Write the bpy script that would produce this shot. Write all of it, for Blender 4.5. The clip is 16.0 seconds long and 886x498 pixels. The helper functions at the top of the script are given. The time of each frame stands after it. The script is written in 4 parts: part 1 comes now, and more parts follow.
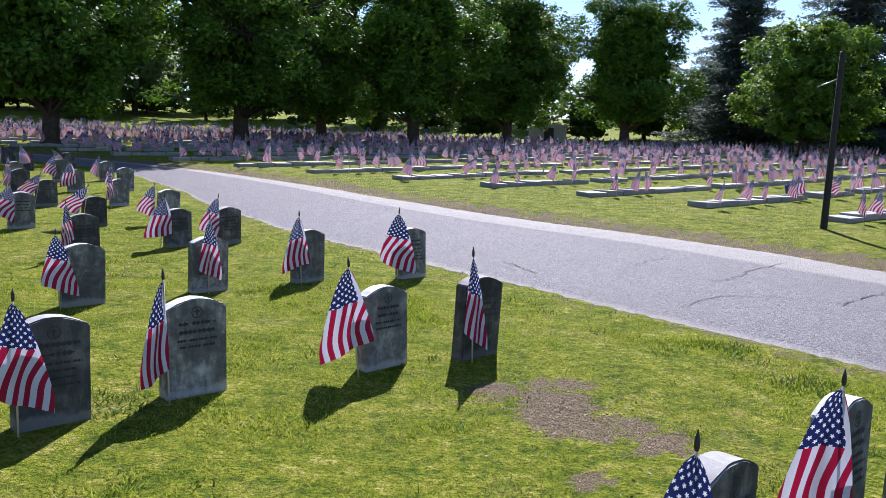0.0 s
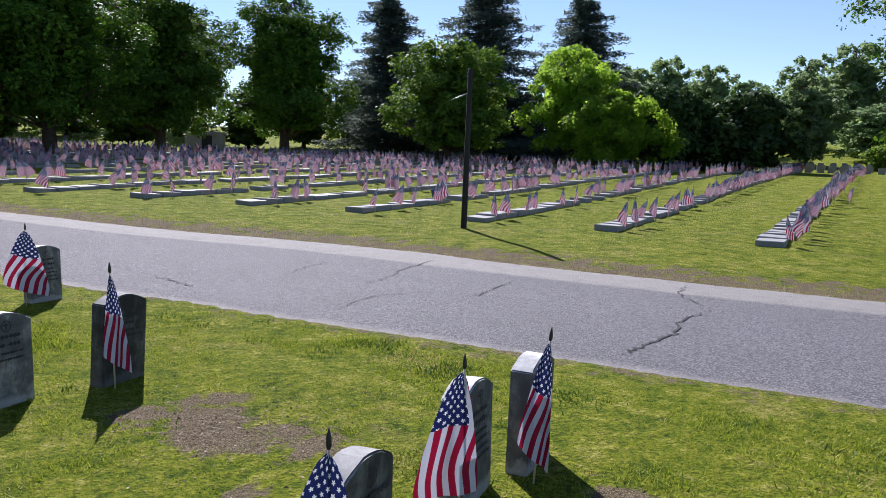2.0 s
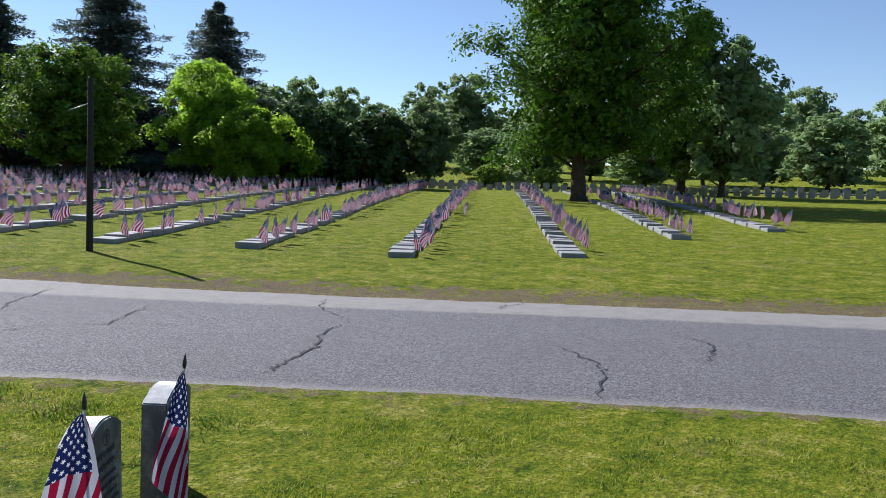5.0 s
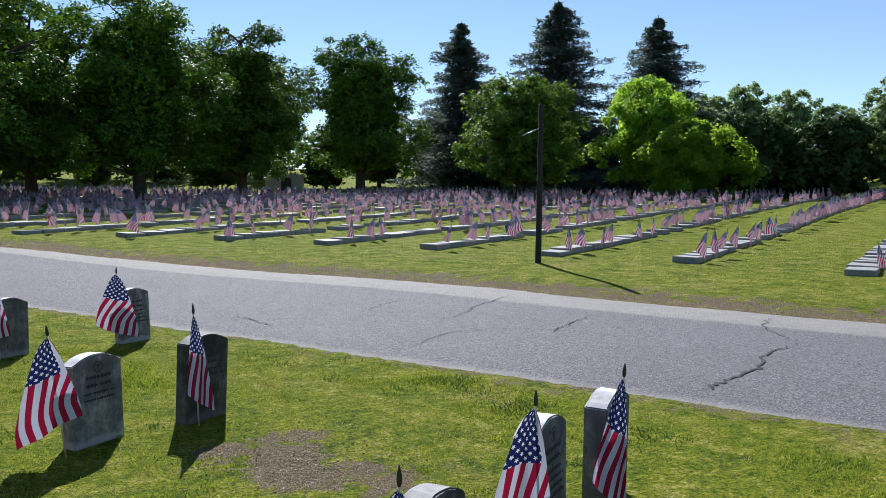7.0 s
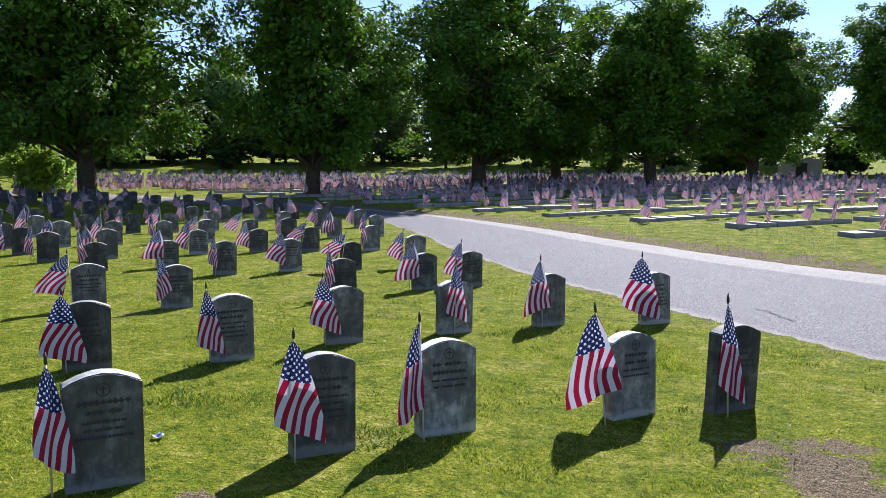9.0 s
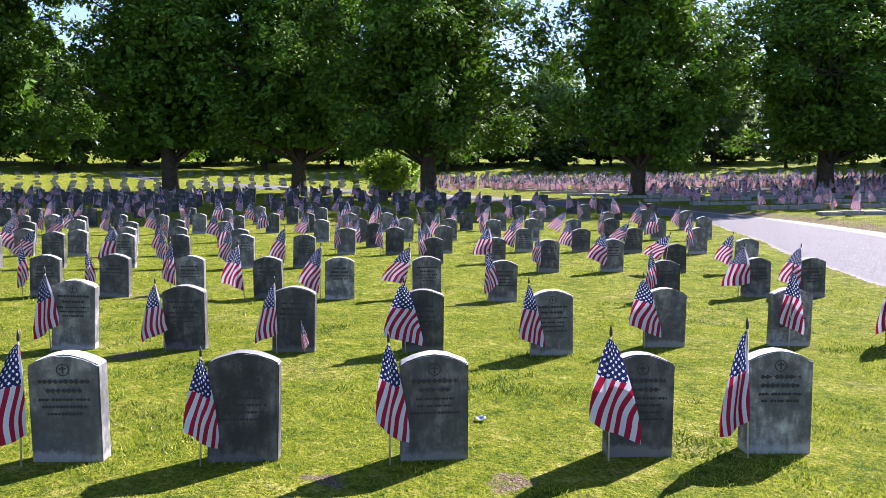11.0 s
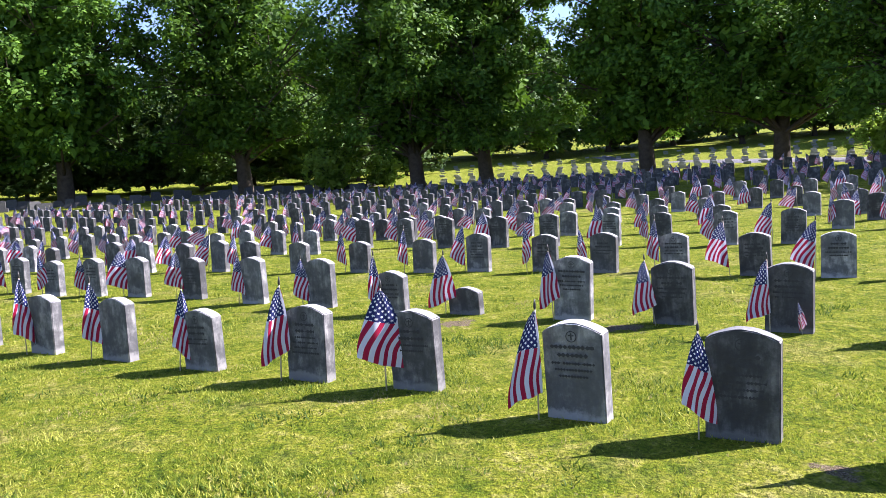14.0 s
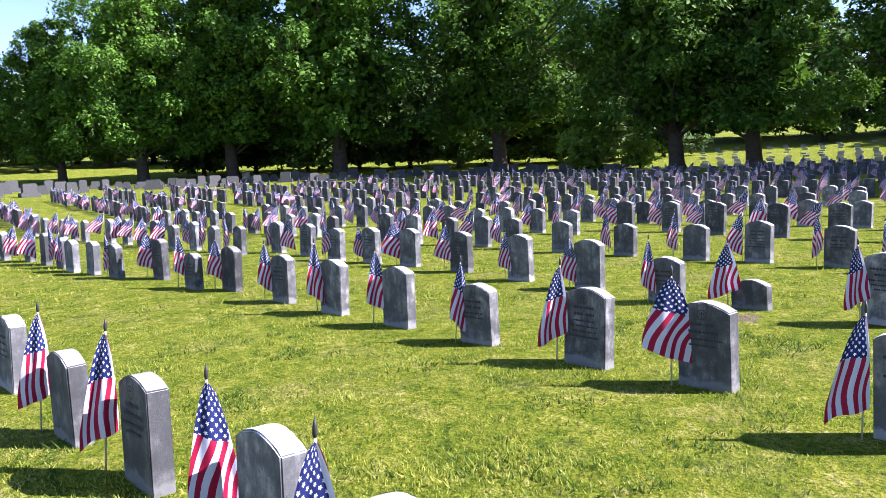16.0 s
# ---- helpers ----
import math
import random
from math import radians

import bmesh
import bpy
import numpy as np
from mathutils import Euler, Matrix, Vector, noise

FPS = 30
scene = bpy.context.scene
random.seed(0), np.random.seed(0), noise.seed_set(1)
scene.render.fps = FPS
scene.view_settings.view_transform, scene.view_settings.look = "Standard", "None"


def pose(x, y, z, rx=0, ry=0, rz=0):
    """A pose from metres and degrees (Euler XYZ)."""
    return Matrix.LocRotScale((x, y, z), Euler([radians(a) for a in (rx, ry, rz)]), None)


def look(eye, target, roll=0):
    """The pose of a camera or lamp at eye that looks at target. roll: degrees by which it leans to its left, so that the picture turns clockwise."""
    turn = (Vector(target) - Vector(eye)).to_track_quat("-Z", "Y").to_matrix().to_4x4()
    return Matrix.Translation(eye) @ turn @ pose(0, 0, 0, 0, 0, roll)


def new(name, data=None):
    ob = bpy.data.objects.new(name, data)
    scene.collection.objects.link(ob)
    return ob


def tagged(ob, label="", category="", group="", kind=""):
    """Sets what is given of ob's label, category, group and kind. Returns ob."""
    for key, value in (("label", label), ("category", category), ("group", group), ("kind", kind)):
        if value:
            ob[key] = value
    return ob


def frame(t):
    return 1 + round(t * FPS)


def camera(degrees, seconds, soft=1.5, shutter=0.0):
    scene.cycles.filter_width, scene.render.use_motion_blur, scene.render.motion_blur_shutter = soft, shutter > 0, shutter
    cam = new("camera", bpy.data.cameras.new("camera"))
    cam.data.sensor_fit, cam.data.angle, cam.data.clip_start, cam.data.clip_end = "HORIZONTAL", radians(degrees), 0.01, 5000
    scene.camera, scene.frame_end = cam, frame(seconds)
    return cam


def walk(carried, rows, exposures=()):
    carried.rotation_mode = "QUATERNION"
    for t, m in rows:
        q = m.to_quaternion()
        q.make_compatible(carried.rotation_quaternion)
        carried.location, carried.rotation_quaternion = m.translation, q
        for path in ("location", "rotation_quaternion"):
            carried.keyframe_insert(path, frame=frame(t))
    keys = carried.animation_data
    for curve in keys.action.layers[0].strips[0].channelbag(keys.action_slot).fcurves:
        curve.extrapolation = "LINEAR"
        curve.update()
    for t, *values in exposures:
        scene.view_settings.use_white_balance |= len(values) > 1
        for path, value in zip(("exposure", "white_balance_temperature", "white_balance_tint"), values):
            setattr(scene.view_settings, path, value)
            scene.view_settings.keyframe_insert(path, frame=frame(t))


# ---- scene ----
import functools

# the camera and its walk
cam = camera(58.89, 16.0, soft=0.6)
PATH = [  # seconds, x, y, z, yaw, pitch, roll
    (0, 0, 0, 1.626, -0.004, -7.344, 2.198),
    (0.5, 0.025, -0.002, 1.627, -6.764, -7.264, 2.127),
    (1, 0.052, -0.008, 1.629, -11.784, -6.962, 2.043),
    (1.5, 0.101, 0.011, 1.624, -17.154, -6.24, 1.963),
    (2, 0.143, 0.009, 1.619, -24.018, -5.895, 1.866),
    (2.5, 0.166, -0.013, 1.63, -30.167, -5.81, 1.734),
    (3, 0.195, 0.007, 1.623, -34.399, -5.803, 1.928),
    (3.5, 0.216, 0.008, 1.627, -39.398, -5.619, 1.799),
    (3.7, 0.214, -0.003, 1.634, -41.536, -5.517, 1.924),
    (4.2, 0.211, -0.004, 1.634, -46.367, -5.124, 1.867),
    (4.75, 0.203, -0.006, 1.633, -49.682, -4.242, 1.711),
    (5.3, 0.195, -0.008, 1.633, -48.695, -3.391, 1.509),
    (5.8, 0.192, -0.008, 1.633, -42.149, -3.079, 1.335),
    (6, 0.188, 0.003, 1.626, -38.335, -3.032, 1.23),
    (6.5, 0.164, -0.021, 1.631, -28.381, -3.285, 0.605),
    (7, 0.16, -0.037, 1.63, -18.434, -3.392, 0.248),
    (7.5, 0.191, -0.03, 1.621, -7.451, -3.554, 0.175),
    (8, 0.189, -0.039, 1.641, 3.839, -4.363, 0.363),
    (8.5, 0.088, -0.054, 1.639, 11.609, -4.439, 0.476),
    (9, -0.089, -0.03, 1.641, 17.041, -4.629, 0.508),
    (9.5, -0.127, -0.032, 1.634, 21.866, -4.717, 1.015),
    (9.7, -0.101, -0.042, 1.641, 24.382, -4.733, 0.861),
    (10.4, -0.091, -0.039, 1.632, 32.642, -4.729, 0.756),
    (11.1, -0.071, -0.032, 1.615, 41.615, -4.733, 0.4),
    (11.8, -0.061, -0.029, 1.606, 49.611, -4.856, 0.043),
    (12, -0.067, -0.046, 1.603, 51.513, -4.943, -0.227),
    (12.5, -0.117, -0.08, 1.603, 56.554, -5.596, -0.869),
    (13, -0.123, -0.111, 1.608, 60.818, -5.683, -1.641),
    (13.5, -0.125, -0.129, 1.604, 67.164, -5.574, -2.811),
    (14, -0.107, -0.14, 1.604, 74.206, -5.373, -3.561),
    (14.5, -0.118, -0.181, 1.597, 79.801, -6.349, -3.428),
    (15, -0.262, -0.308, 1.612, 82.117, -6.465, -2.38),
    (15.5, -0.36, -0.413, 1.606, 86.353, -5.943, -2.53),
    (16, -0.38, -0.407, 1.602, 92.121, -5.946, -2.208),
]
walk(cam, [(t, pose(x, y, z) @ pose(0, 0, 0, 0, 0, yaw) @ pose(0, 0, 0, 90 + pitch) @ pose(0, 0, 0, 0, 0, roll))
           for t, x, y, z, yaw, pitch, roll in PATH],
     [(0, 1.22, 5850, 20), (2, 0.86, 5950, 19), (3.7, 0.77, 5950, 18), (6, 0.77, 5950, 11), (7.5, 0.8, 5950, 12), (9, 1.24, 5950, 17), (9.6, 1.42, 6000, 18), (10.5, 1.65, 6050, 22), (12, 1.93, 6100, 27), (16, 1.85, 5700, 28)])


# world, sun and exposure
SUN_AZ, SUN_EL = 5.0, 38.0
world = bpy.data.worlds.new("world")
scene.world = world
world.use_nodes = True
wn, wl = world.node_tree.nodes, world.node_tree.links
sky = wn.new("ShaderNodeTexSky")
sky.sky_type = "NISHITA"
sky.sun_disc = False
sky.sun_elevation = radians(SUN_EL)
sky.sun_rotation = radians(SUN_AZ)
sky.altitude = 1500
sky.air_density, sky.dust_density, sky.ozone_density = 1.0, 0.0, 0.9
wn["Background"].inputs["Strength"].default_value = 0.075
wl.new(sky.outputs[0], wn["Background"].inputs["Color"])
sun_data = bpy.data.lights.new("sun", "SUN")
sun_data.energy, sun_data.angle, sun_data.color = 5.0, radians(0.55), (1.0, 0.955, 0.89)
sun = new("sun", sun_data)
SUN_DIR = Vector((math.sin(radians(SUN_AZ)) * math.cos(radians(SUN_EL)), math.cos(radians(SUN_AZ)) * math.cos(radians(SUN_EL)), math.sin(radians(SUN_EL))))
sun.matrix_world = look((0, 0, 30), Vector((0, 0, 30)) - SUN_DIR)


# ---- materials ----
class Nodes:
    """A short way to write a node material."""

    def __init__(self, name):
        self.mat = bpy.data.materials.new(name)
        self.mat.use_nodes = True
        self.n, self.l = self.mat.node_tree.nodes, self.mat.node_tree.links
        self.bsdf = self.n["Principled BSDF"]
        self.out = self.n["Material Output"]

    def put(self, kind, **inputs):
        node = self.n.new(kind)
        for key, value in inputs.items():
            self.set(node.inputs[key.replace("_", " ")], value)
        return node

    def set(self, socket, value):
        if isinstance(value, bpy.types.NodeSocket):
            self.l.new(value, socket)
        else:
            socket.default_value = value

    def coords(self, what="Object"):
        return self.put("ShaderNodeTexCoord").outputs[what]

    def noise(self, vector, scale, detail=4.0, rough=0.6):
        node = self.put("ShaderNodeTexNoise", Scale=scale, Detail=detail, Roughness=rough)
        self.l.new(vector, node.inputs["Vector"])
        return node.outputs["Fac"]

    def ramp(self, fac, *stops):
        node = self.put("ShaderNodeValToRGB", Fac=fac)
        while len(node.color_ramp.elements) < len(stops):
            node.color_ramp.elements.new(0.5)
        for e, (at, c) in zip(node.color_ramp.elements, stops):
            e.position, e.color = at, (*c, 1) if len(c) == 3 else c
        return node.outputs["Color"]

    def math(self, op, a, b=0.0):
        node = self.n.new("ShaderNodeMath")
        node.operation = op
        self.set(node.inputs[0], a)
        self.set(node.inputs[1], b)
        return node.outputs[0]

    def mix(self, fac, a, b, blend="MIX"):
        node = self.n.new("ShaderNodeMix")
        node.data_type, node.blend_type = "RGBA", blend
        self.set(node.inputs[0], fac)
        self.set(node.inputs[6], a)
        self.set(node.inputs[7], b)
        return node.outputs[2]

    def bump(self, height, strength, distance):
        node = self.put("ShaderNodeBump", Height=height, Strength=strength, Distance=distance)
        self.l.new(node.outputs[0], self.bsdf.inputs["Normal"])

    def done(self, color, rough=0.8, metal=0.0, spec=0.4):
        self.set(self.bsdf.inputs["Base Color"], color)
        self.set(self.bsdf.inputs["Roughness"], rough)
        self.set(self.bsdf.inputs["Metallic"], metal)
        self.set(self.bsdf.inputs["Specular IOR Level"], spec)
        return self.mat


def grass_ground():
    k = Nodes("grass_ground")
    c = k.coords("Object")
    big = k.noise(c, 0.8, 6, 0.7)
    mid = k.noise(c, 2.6, 4, 0.65)
    fine = k.noise(c, 38.0, 4, 0.75)
    tuft = k.noise(c, 11.0, 5, 0.7)
    mixed = k.math("ADD", k.math("MULTIPLY", mid, 0.45), k.math("MULTIPLY", tuft, 0.55))
    col = k.ramp(mixed, (0.37, (0.04, 0.08, 0.005)), (0.455, (0.152, 0.205, 0.011)), (0.54, (0.266, 0.285, 0.022)), (0.63, (0.45, 0.42, 0.11)))
    col = k.mix(k.ramp(big, (0.53, (0, 0, 0)), (0.7, (0.6, 0.6, 0.6))), col, k.ramp(tuft, (0.35, (0.18, 0.16, 0.03)), (0.6, (0.48, 0.4, 0.15))))
    col = k.mix(k.ramp(fine, (0.34, (0.9, 0.9, 0.9)), (0.56, (0, 0, 0))), col, (0.04, 0.06, 0.012, 1))
    edge = k.put("ShaderNodeAttribute")
    edge.attribute_name = "straw"
    frayed = k.math("ADD", edge.outputs["Fac"], k.math("MULTIPLY", k.math("SUBTRACT", k.noise(c, 5.0, 6, 0.75), 0.5), 1.6))
    col = k.mix(k.ramp(frayed, (0.45, (0, 0, 0)), (0.7, (0.85, 0.85, 0.85))), col, k.ramp(fine, (0.38, (0.07, 0.05, 0.024)), (0.5, (0.2, 0.155, 0.075)), (0.64, (0.48, 0.41, 0.25))))
    soil = k.put("ShaderNodeAttribute")
    soil.attribute_name = "soil"
    speck = k.noise(c, 120.0, 4, 0.8)
    earth = k.ramp(speck, (0.36, (0.04, 0.03, 0.016)), (0.5, (0.16, 0.12, 0.075)), (0.66, (0.45, 0.375, 0.25)))
    ragged = k.math("ADD", soil.outputs["Fac"], k.math("MULTIPLY", k.math("SUBTRACT", k.noise(c, 3.2, 8, 0.75), 0.5), 3.0))
    col = k.mix(k.ramp(ragged, (0.42, (0, 0, 0)), (0.62, (1, 1, 1))), col, earth)
    k.bump(k.math("ADD", fine, k.math("MULTIPLY", tuft, 1.6)), 1.0, 0.05)
    return k.done(col, 0.95, spec=0.05)


def asphalt():
    k = Nodes("asphalt")
    c = k.coords("Object")
    grain = k.put("ShaderNodeTexVoronoi", Scale=78.0)
    k.l.new(c, grain.inputs["Vector"])
    fine = k.noise(c, 150.0, 3, 0.7)
    stain = k.noise(c, 0.55, 5, 0.6)
    col = k.ramp(grain.outputs["Color"], (0.12, (0.036, 0.033, 0.038)), (0.5, (0.108, 0.102, 0.112)), (0.92, (0.31, 0.295, 0.308)))
    col = k.mix(k.math("MULTIPLY", fine, 0.45), col, (0.128, 0.123, 0.128, 1))
    col = k.mix(k.ramp(stain, (0.35, (0.35, 0.35, 0.35)), (0.65, (0, 0, 0))), col, (0.105, 0.1, 0.105, 1))
    dusty = k.put("ShaderNodeAttribute")
    dusty.attribute_name = "dust"
    rag = k.math("ADD", dusty.outputs["Fac"], k.math("MULTIPLY", k.math("SUBTRACT", k.noise(c, 3.0, 5, 0.7), 0.5), 0.45))
    col = k.mix(k.ramp(rag, (0.4, (0, 0, 0)), (0.75, (0.7, 0.7, 0.7))), col, (0.31, 0.29, 0.26, 1))
    k.bump(k.math("ADD", grain.outputs["Distance"], fine), 0.7, 0.012)
    return k.done(col, 0.85, spec=0.3)


def plain(name, color, rough=0.7, metal=0.0, vary=0.25, scale=12.0, bump=0.15, spec=0.4):
    """A plain surface with two scales of variation round one colour."""
    k = Nodes(name)
    c = k.coords("Object")
    a, b = k.noise(c, scale, 4), k.noise(c, scale * 9, 3)
    lo, hi = [max(0, v * (1 - vary)) for v in color], [min(1, v * (1 + vary)) for v in color]
    col = k.ramp(k.math("ADD", k.math("MULTIPLY", a, 0.65), k.math("MULTIPLY", b, 0.35)), (0.3, lo), (0.7, hi))
    if bump:
        k.bump(b, bump, 0.01)
    return k.done(col, rough, metal, spec)


def headstone_stone():
    """Weathered light marble: grey lichen in streaks and blotches, a cleaner foot, sunlight painted on the tops, no two
    stones alike.
    """
    k = Nodes("weathered_marble")
    c = k.coords("Object")
    info = k.put("ShaderNodeObjectInfo")
    shift = k.put("ShaderNodeVectorMath")
    shift.operation = "ADD"
    k.l.new(c, shift.inputs[0])
    jump = k.put("ShaderNodeCombineXYZ", X=k.math("MULTIPLY", info.outputs["Random"], 37.0), Y=k.math("MULTIPLY", info.outputs["Random"], 11.0))
    k.l.new(jump.outputs[0], shift.inputs[1])
    v = shift.outputs[0]
    stretch = k.put("ShaderNodeMapping")
    stretch.inputs["Scale"].default_value = (1, 1, 0.25)
    k.l.new(v, stretch.inputs["Vector"])
    streak = k.noise(stretch.outputs[0], 16.0, 5, 0.65)
    blotch = k.noise(v, 5.0, 6, 0.7)
    speck = k.noise(v, 140.0, 3, 0.8)
    base = k.ramp(blotch, (0.34, (0.028, 0.028, 0.029)), (0.48, (0.095, 0.095, 0.094)), (0.66, (0.36, 0.35, 0.33)))
    col = k.mix(k.ramp(streak, (0.4, (0.75, 0.75, 0.75)), (0.62, (0, 0, 0))), base, (0.035, 0.036, 0.036, 1))
    dark = k.ramp(info.outputs["Random"], (0.0, (0, 0, 0)), (1.0, (0.7, 0.7, 0.7)))
    col = k.mix(dark, col, k.mix(0.55, col, (0.075, 0.075, 0.076, 1)))
    sep = k.put("ShaderNodeSeparateXYZ")
    k.l.new(c, sep.inputs[0])
    foot = k.math("ADD", sep.outputs["Z"], k.math("MULTIPLY", blotch, 0.26))
    col = k.mix(k.ramp(foot, (0.17, (0.45, 0.45, 0.45)), (0.2, (0, 0, 0))), col, (0.42, 0.41, 0.38, 1))
    # sunlight put into the colour: faces that look up turn pale
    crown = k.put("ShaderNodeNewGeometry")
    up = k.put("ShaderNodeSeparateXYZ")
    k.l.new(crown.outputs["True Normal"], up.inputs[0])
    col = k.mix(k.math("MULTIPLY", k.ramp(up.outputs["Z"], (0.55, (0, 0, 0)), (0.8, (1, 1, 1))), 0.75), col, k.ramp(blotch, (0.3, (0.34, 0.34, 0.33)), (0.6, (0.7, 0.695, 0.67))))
    col = k.mix(k.math("MULTIPLY", speck, 0.35), col, (0.12, 0.12, 0.12, 1))
    vary = k.put("ShaderNodeHueSaturation", Color=col, Value=k.math("ADD", 0.48, k.math("MULTIPLY", k.math("FRACT", k.math("MULTIPLY", info.outputs["Random"], 7.31)), 1.25)))
    col = vary.outputs[0]
    k.bump(k.math("ADD", speck, k.math("MULTIPLY", blotch, 1.5)), 0.5, 0.006)
    return k.done(col, 0.75, spec=0.35)


def flag_cloth():
    """Printed cloth: thirteen red and white stripes and a blue canton with rows of white stars; light shines through."""
    k = Nodes("flag_cloth")
    uv = k.coords("UV")
    s = k.put("ShaderNodeSeparateXYZ")
    k.l.new(uv, s.inputs[0])
    a, b = s.outputs["X"], s.outputs["Y"]
    stripe = k.math("MODULO", k.math("FLOOR", k.math("MULTIPLY", b, 13.0)), 2.0)
    col = k.mix(stripe, (0.33, 0.006, 0.04, 1), (0.6, 0.59, 0.7, 1))
    canton = k.math("MULTIPLY", k.math("LESS_THAN", a, 0.43), k.math("LESS_THAN", b, 7.0 / 13.0))

    def points(shift):
        x = k.math("SUBTRACT", k.math("FRACT", k.math("ADD", k.math("MULTIPLY", a, 5.5 / 0.43), shift)), 0.5)
        y = k.math("SUBTRACT", k.math("FRACT", k.math("ADD", k.math("MULTIPLY", b, 4.5 * 13.0 / 7.0), shift)), 0.5)
        far = k.math("ADD", k.math("MULTIPLY", x, x), k.math("MULTIPLY", k.math("MULTIPLY", y, y), 1.2))
        ray = k.math("COSINE", k.math("MULTIPLY", k.math("ARCTAN2", y, x), 5.0))
        return k.math("LESS_THAN", far, k.math("ADD", 0.03, k.math("MULTIPLY", ray, 0.021)))

    star = k.math("MAXIMUM", points(0.0), points(0.5))
    blue = k.mix(star, (0.012, 0.019, 0.10, 1), (0.8, 0.8, 0.82, 1))
    col = k.mix(canton, col, blue)
    weave = k.noise(k.coords("Object"), 400.0, 2)
    col = k.mix(k.math("MULTIPLY", weave, 0.15), col, (0.3, 0.3, 0.3, 1), "MULTIPLY")
    k.done(col, 0.65, spec=0.25)
    tr = k.put("ShaderNodeBsdfTranslucent", Color=col)
    mix = k.put("ShaderNodeMixShader", Fac=0.2)
    k.l.new(k.bsdf.outputs[0], mix.inputs[1])
    k.l.new(tr.outputs[0], mix.inputs[2])
    k.l.new(mix.outputs[0], k.out.inputs["Surface"])
    return k.mat


def leaves(name, dark, light, through_color, glow=0.35, single=0.6, scale=0.5, span=(0.2, 0.8)):
    k = Nodes(name)
    geo = k.put("ShaderNodeNewGeometry")
    info = k.put("ShaderNodeObjectInfo")
    c = k.coords("Object")
    col = k.ramp(k.math("ADD", k.math("MULTIPLY", geo.outputs["Random Per Island"], single), k.math("MULTIPLY", k.noise(c, scale, 5, 0.65), 1 - single)), (span[0], dark), (span[1], light))
    hue = k.put("ShaderNodeHueSaturation", Color=col, Value=k.math("ADD", 0.8, k.math("MULTIPLY", info.outputs["Random"], 0.4)))
    col = hue.outputs[0]
    k.done(col, 0.62, spec=0.16)
    tr = k.put("ShaderNodeBsdfTranslucent", Color=k.mix(0.5, col, (*through_color, 1)))
    mix = k.put("ShaderNodeMixShader", Fac=glow)
    k.l.new(k.bsdf.outputs[0], mix.inputs[1])
    k.l.new(tr.outputs[0], mix.inputs[2])
    k.l.new(mix.outputs[0], k.out.inputs["Surface"])
    return k.mat


M_GRASS = grass_ground()
M_ROAD = asphalt()
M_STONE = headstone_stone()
M_CARVE = plain("carved_letters", (0.04, 0.04, 0.04), 0.9)
M_FLAG = flag_cloth()
M_STAFF = plain("pale_wooden_staff", (0.55, 0.47, 0.36), 0.6, scale=60, vary=0.15)
M_TIP = plain("dark_painted_tip", (0.03, 0.028, 0.025), 0.5)
M_GRANITE = plain("grey_granite", (0.25, 0.25, 0.245), 0.75, vary=0.35, scale=40, bump=0.3)
M_OLD = plain("dark_granite", (0.065, 0.065, 0.062), 0.85, vary=0.5, scale=14, bump=0.4)
M_POLE = plain("creosoted_wood", (0.022, 0.02, 0.019), 0.8, vary=0.4, scale=20, bump=0.5)
M_WIRE = plain("weathered_metal", (0.3, 0.3, 0.3), 0.5, 0.6)
M_CRACK = plain("crack_tar", (0.025, 0.024, 0.023), 0.9)
M_BARK = plain("bark", (0.07, 0.055, 0.042), 0.9, vary=0.45, scale=6, bump=0.9, spec=0.1)
M_LEAF = leaves("linden_leaves", (0.012, 0.042, 0.007), (0.12, 0.235, 0.021), (0.22, 0.44, 0.025), 0.19, 0.42)
M_LEAF_MID = leaves("maple_leaves", (0.03, 0.08, 0.012), (0.16, 0.28, 0.038), (0.28, 0.46, 0.035), 0.3, 0.4)
M_LEAF_LIGHT = leaves("young_maple_leaves", (0.1, 0.21, 0.018), (0.265, 0.42, 0.042), (0.5, 0.71, 0.06), 0.66, 0.5)
M_LEAF_DARK = leaves("dark_weeping_leaves", (0.03, 0.06, 0.018), (0.06, 0.105, 0.03), (0.08, 0.15, 0.03), 0.2)
# distance haze painted into the leaf colour: paler, greyer green
M_LEAF_HAZED = leaves("far_leaves_hazed", (0.11, 0.18, 0.085), (0.23, 0.32, 0.14), (0.34, 0.46, 0.16), 0.5)
M_LEAF_BUSH = leaves("bush_leaves", (0.10, 0.19, 0.03), (0.3, 0.43, 0.07), (0.42, 0.58, 0.06), 0.5, 0.4)
M_LEAF_WOOD = leaves("woodland_leaves", (0.03, 0.065, 0.014), (0.09, 0.15, 0.03), (0.14, 0.22, 0.03), 0.15, 0.35)
M_NEEDLE = leaves("spruce_needles", (0.06, 0.085, 0.075), (0.16, 0.205, 0.17), (0.19, 0.24, 0.17), 0.38)
M_DRY = leaves("dry_grass_blades", (0.26, 0.205, 0.075), (0.56, 0.47, 0.22), (0.5, 0.42, 0.17), 0.4, 0.3)
M_BLADE = leaves("grass_blades", (0.06, 0.122, 0.006), (0.42, 0.428, 0.07), (0.43, 0.515, 0.031), 0.36, 0.4, 2.0, (0.32, 0.7))
M_WEED = leaves("weed_leaves", (0.045, 0.09, 0.012), (0.09, 0.16, 0.02), (0.15, 0.25, 0.02), 0.3)
M_SCRAP = leaves("dry_scraps", (0.06, 0.045, 0.03), (0.36, 0.29, 0.2), (0.3, 0.22, 0.12), 0.1, 0.9)
M_YELLOW = plain("yellow_petals", (0.75, 0.6, 0.06), 0.6)
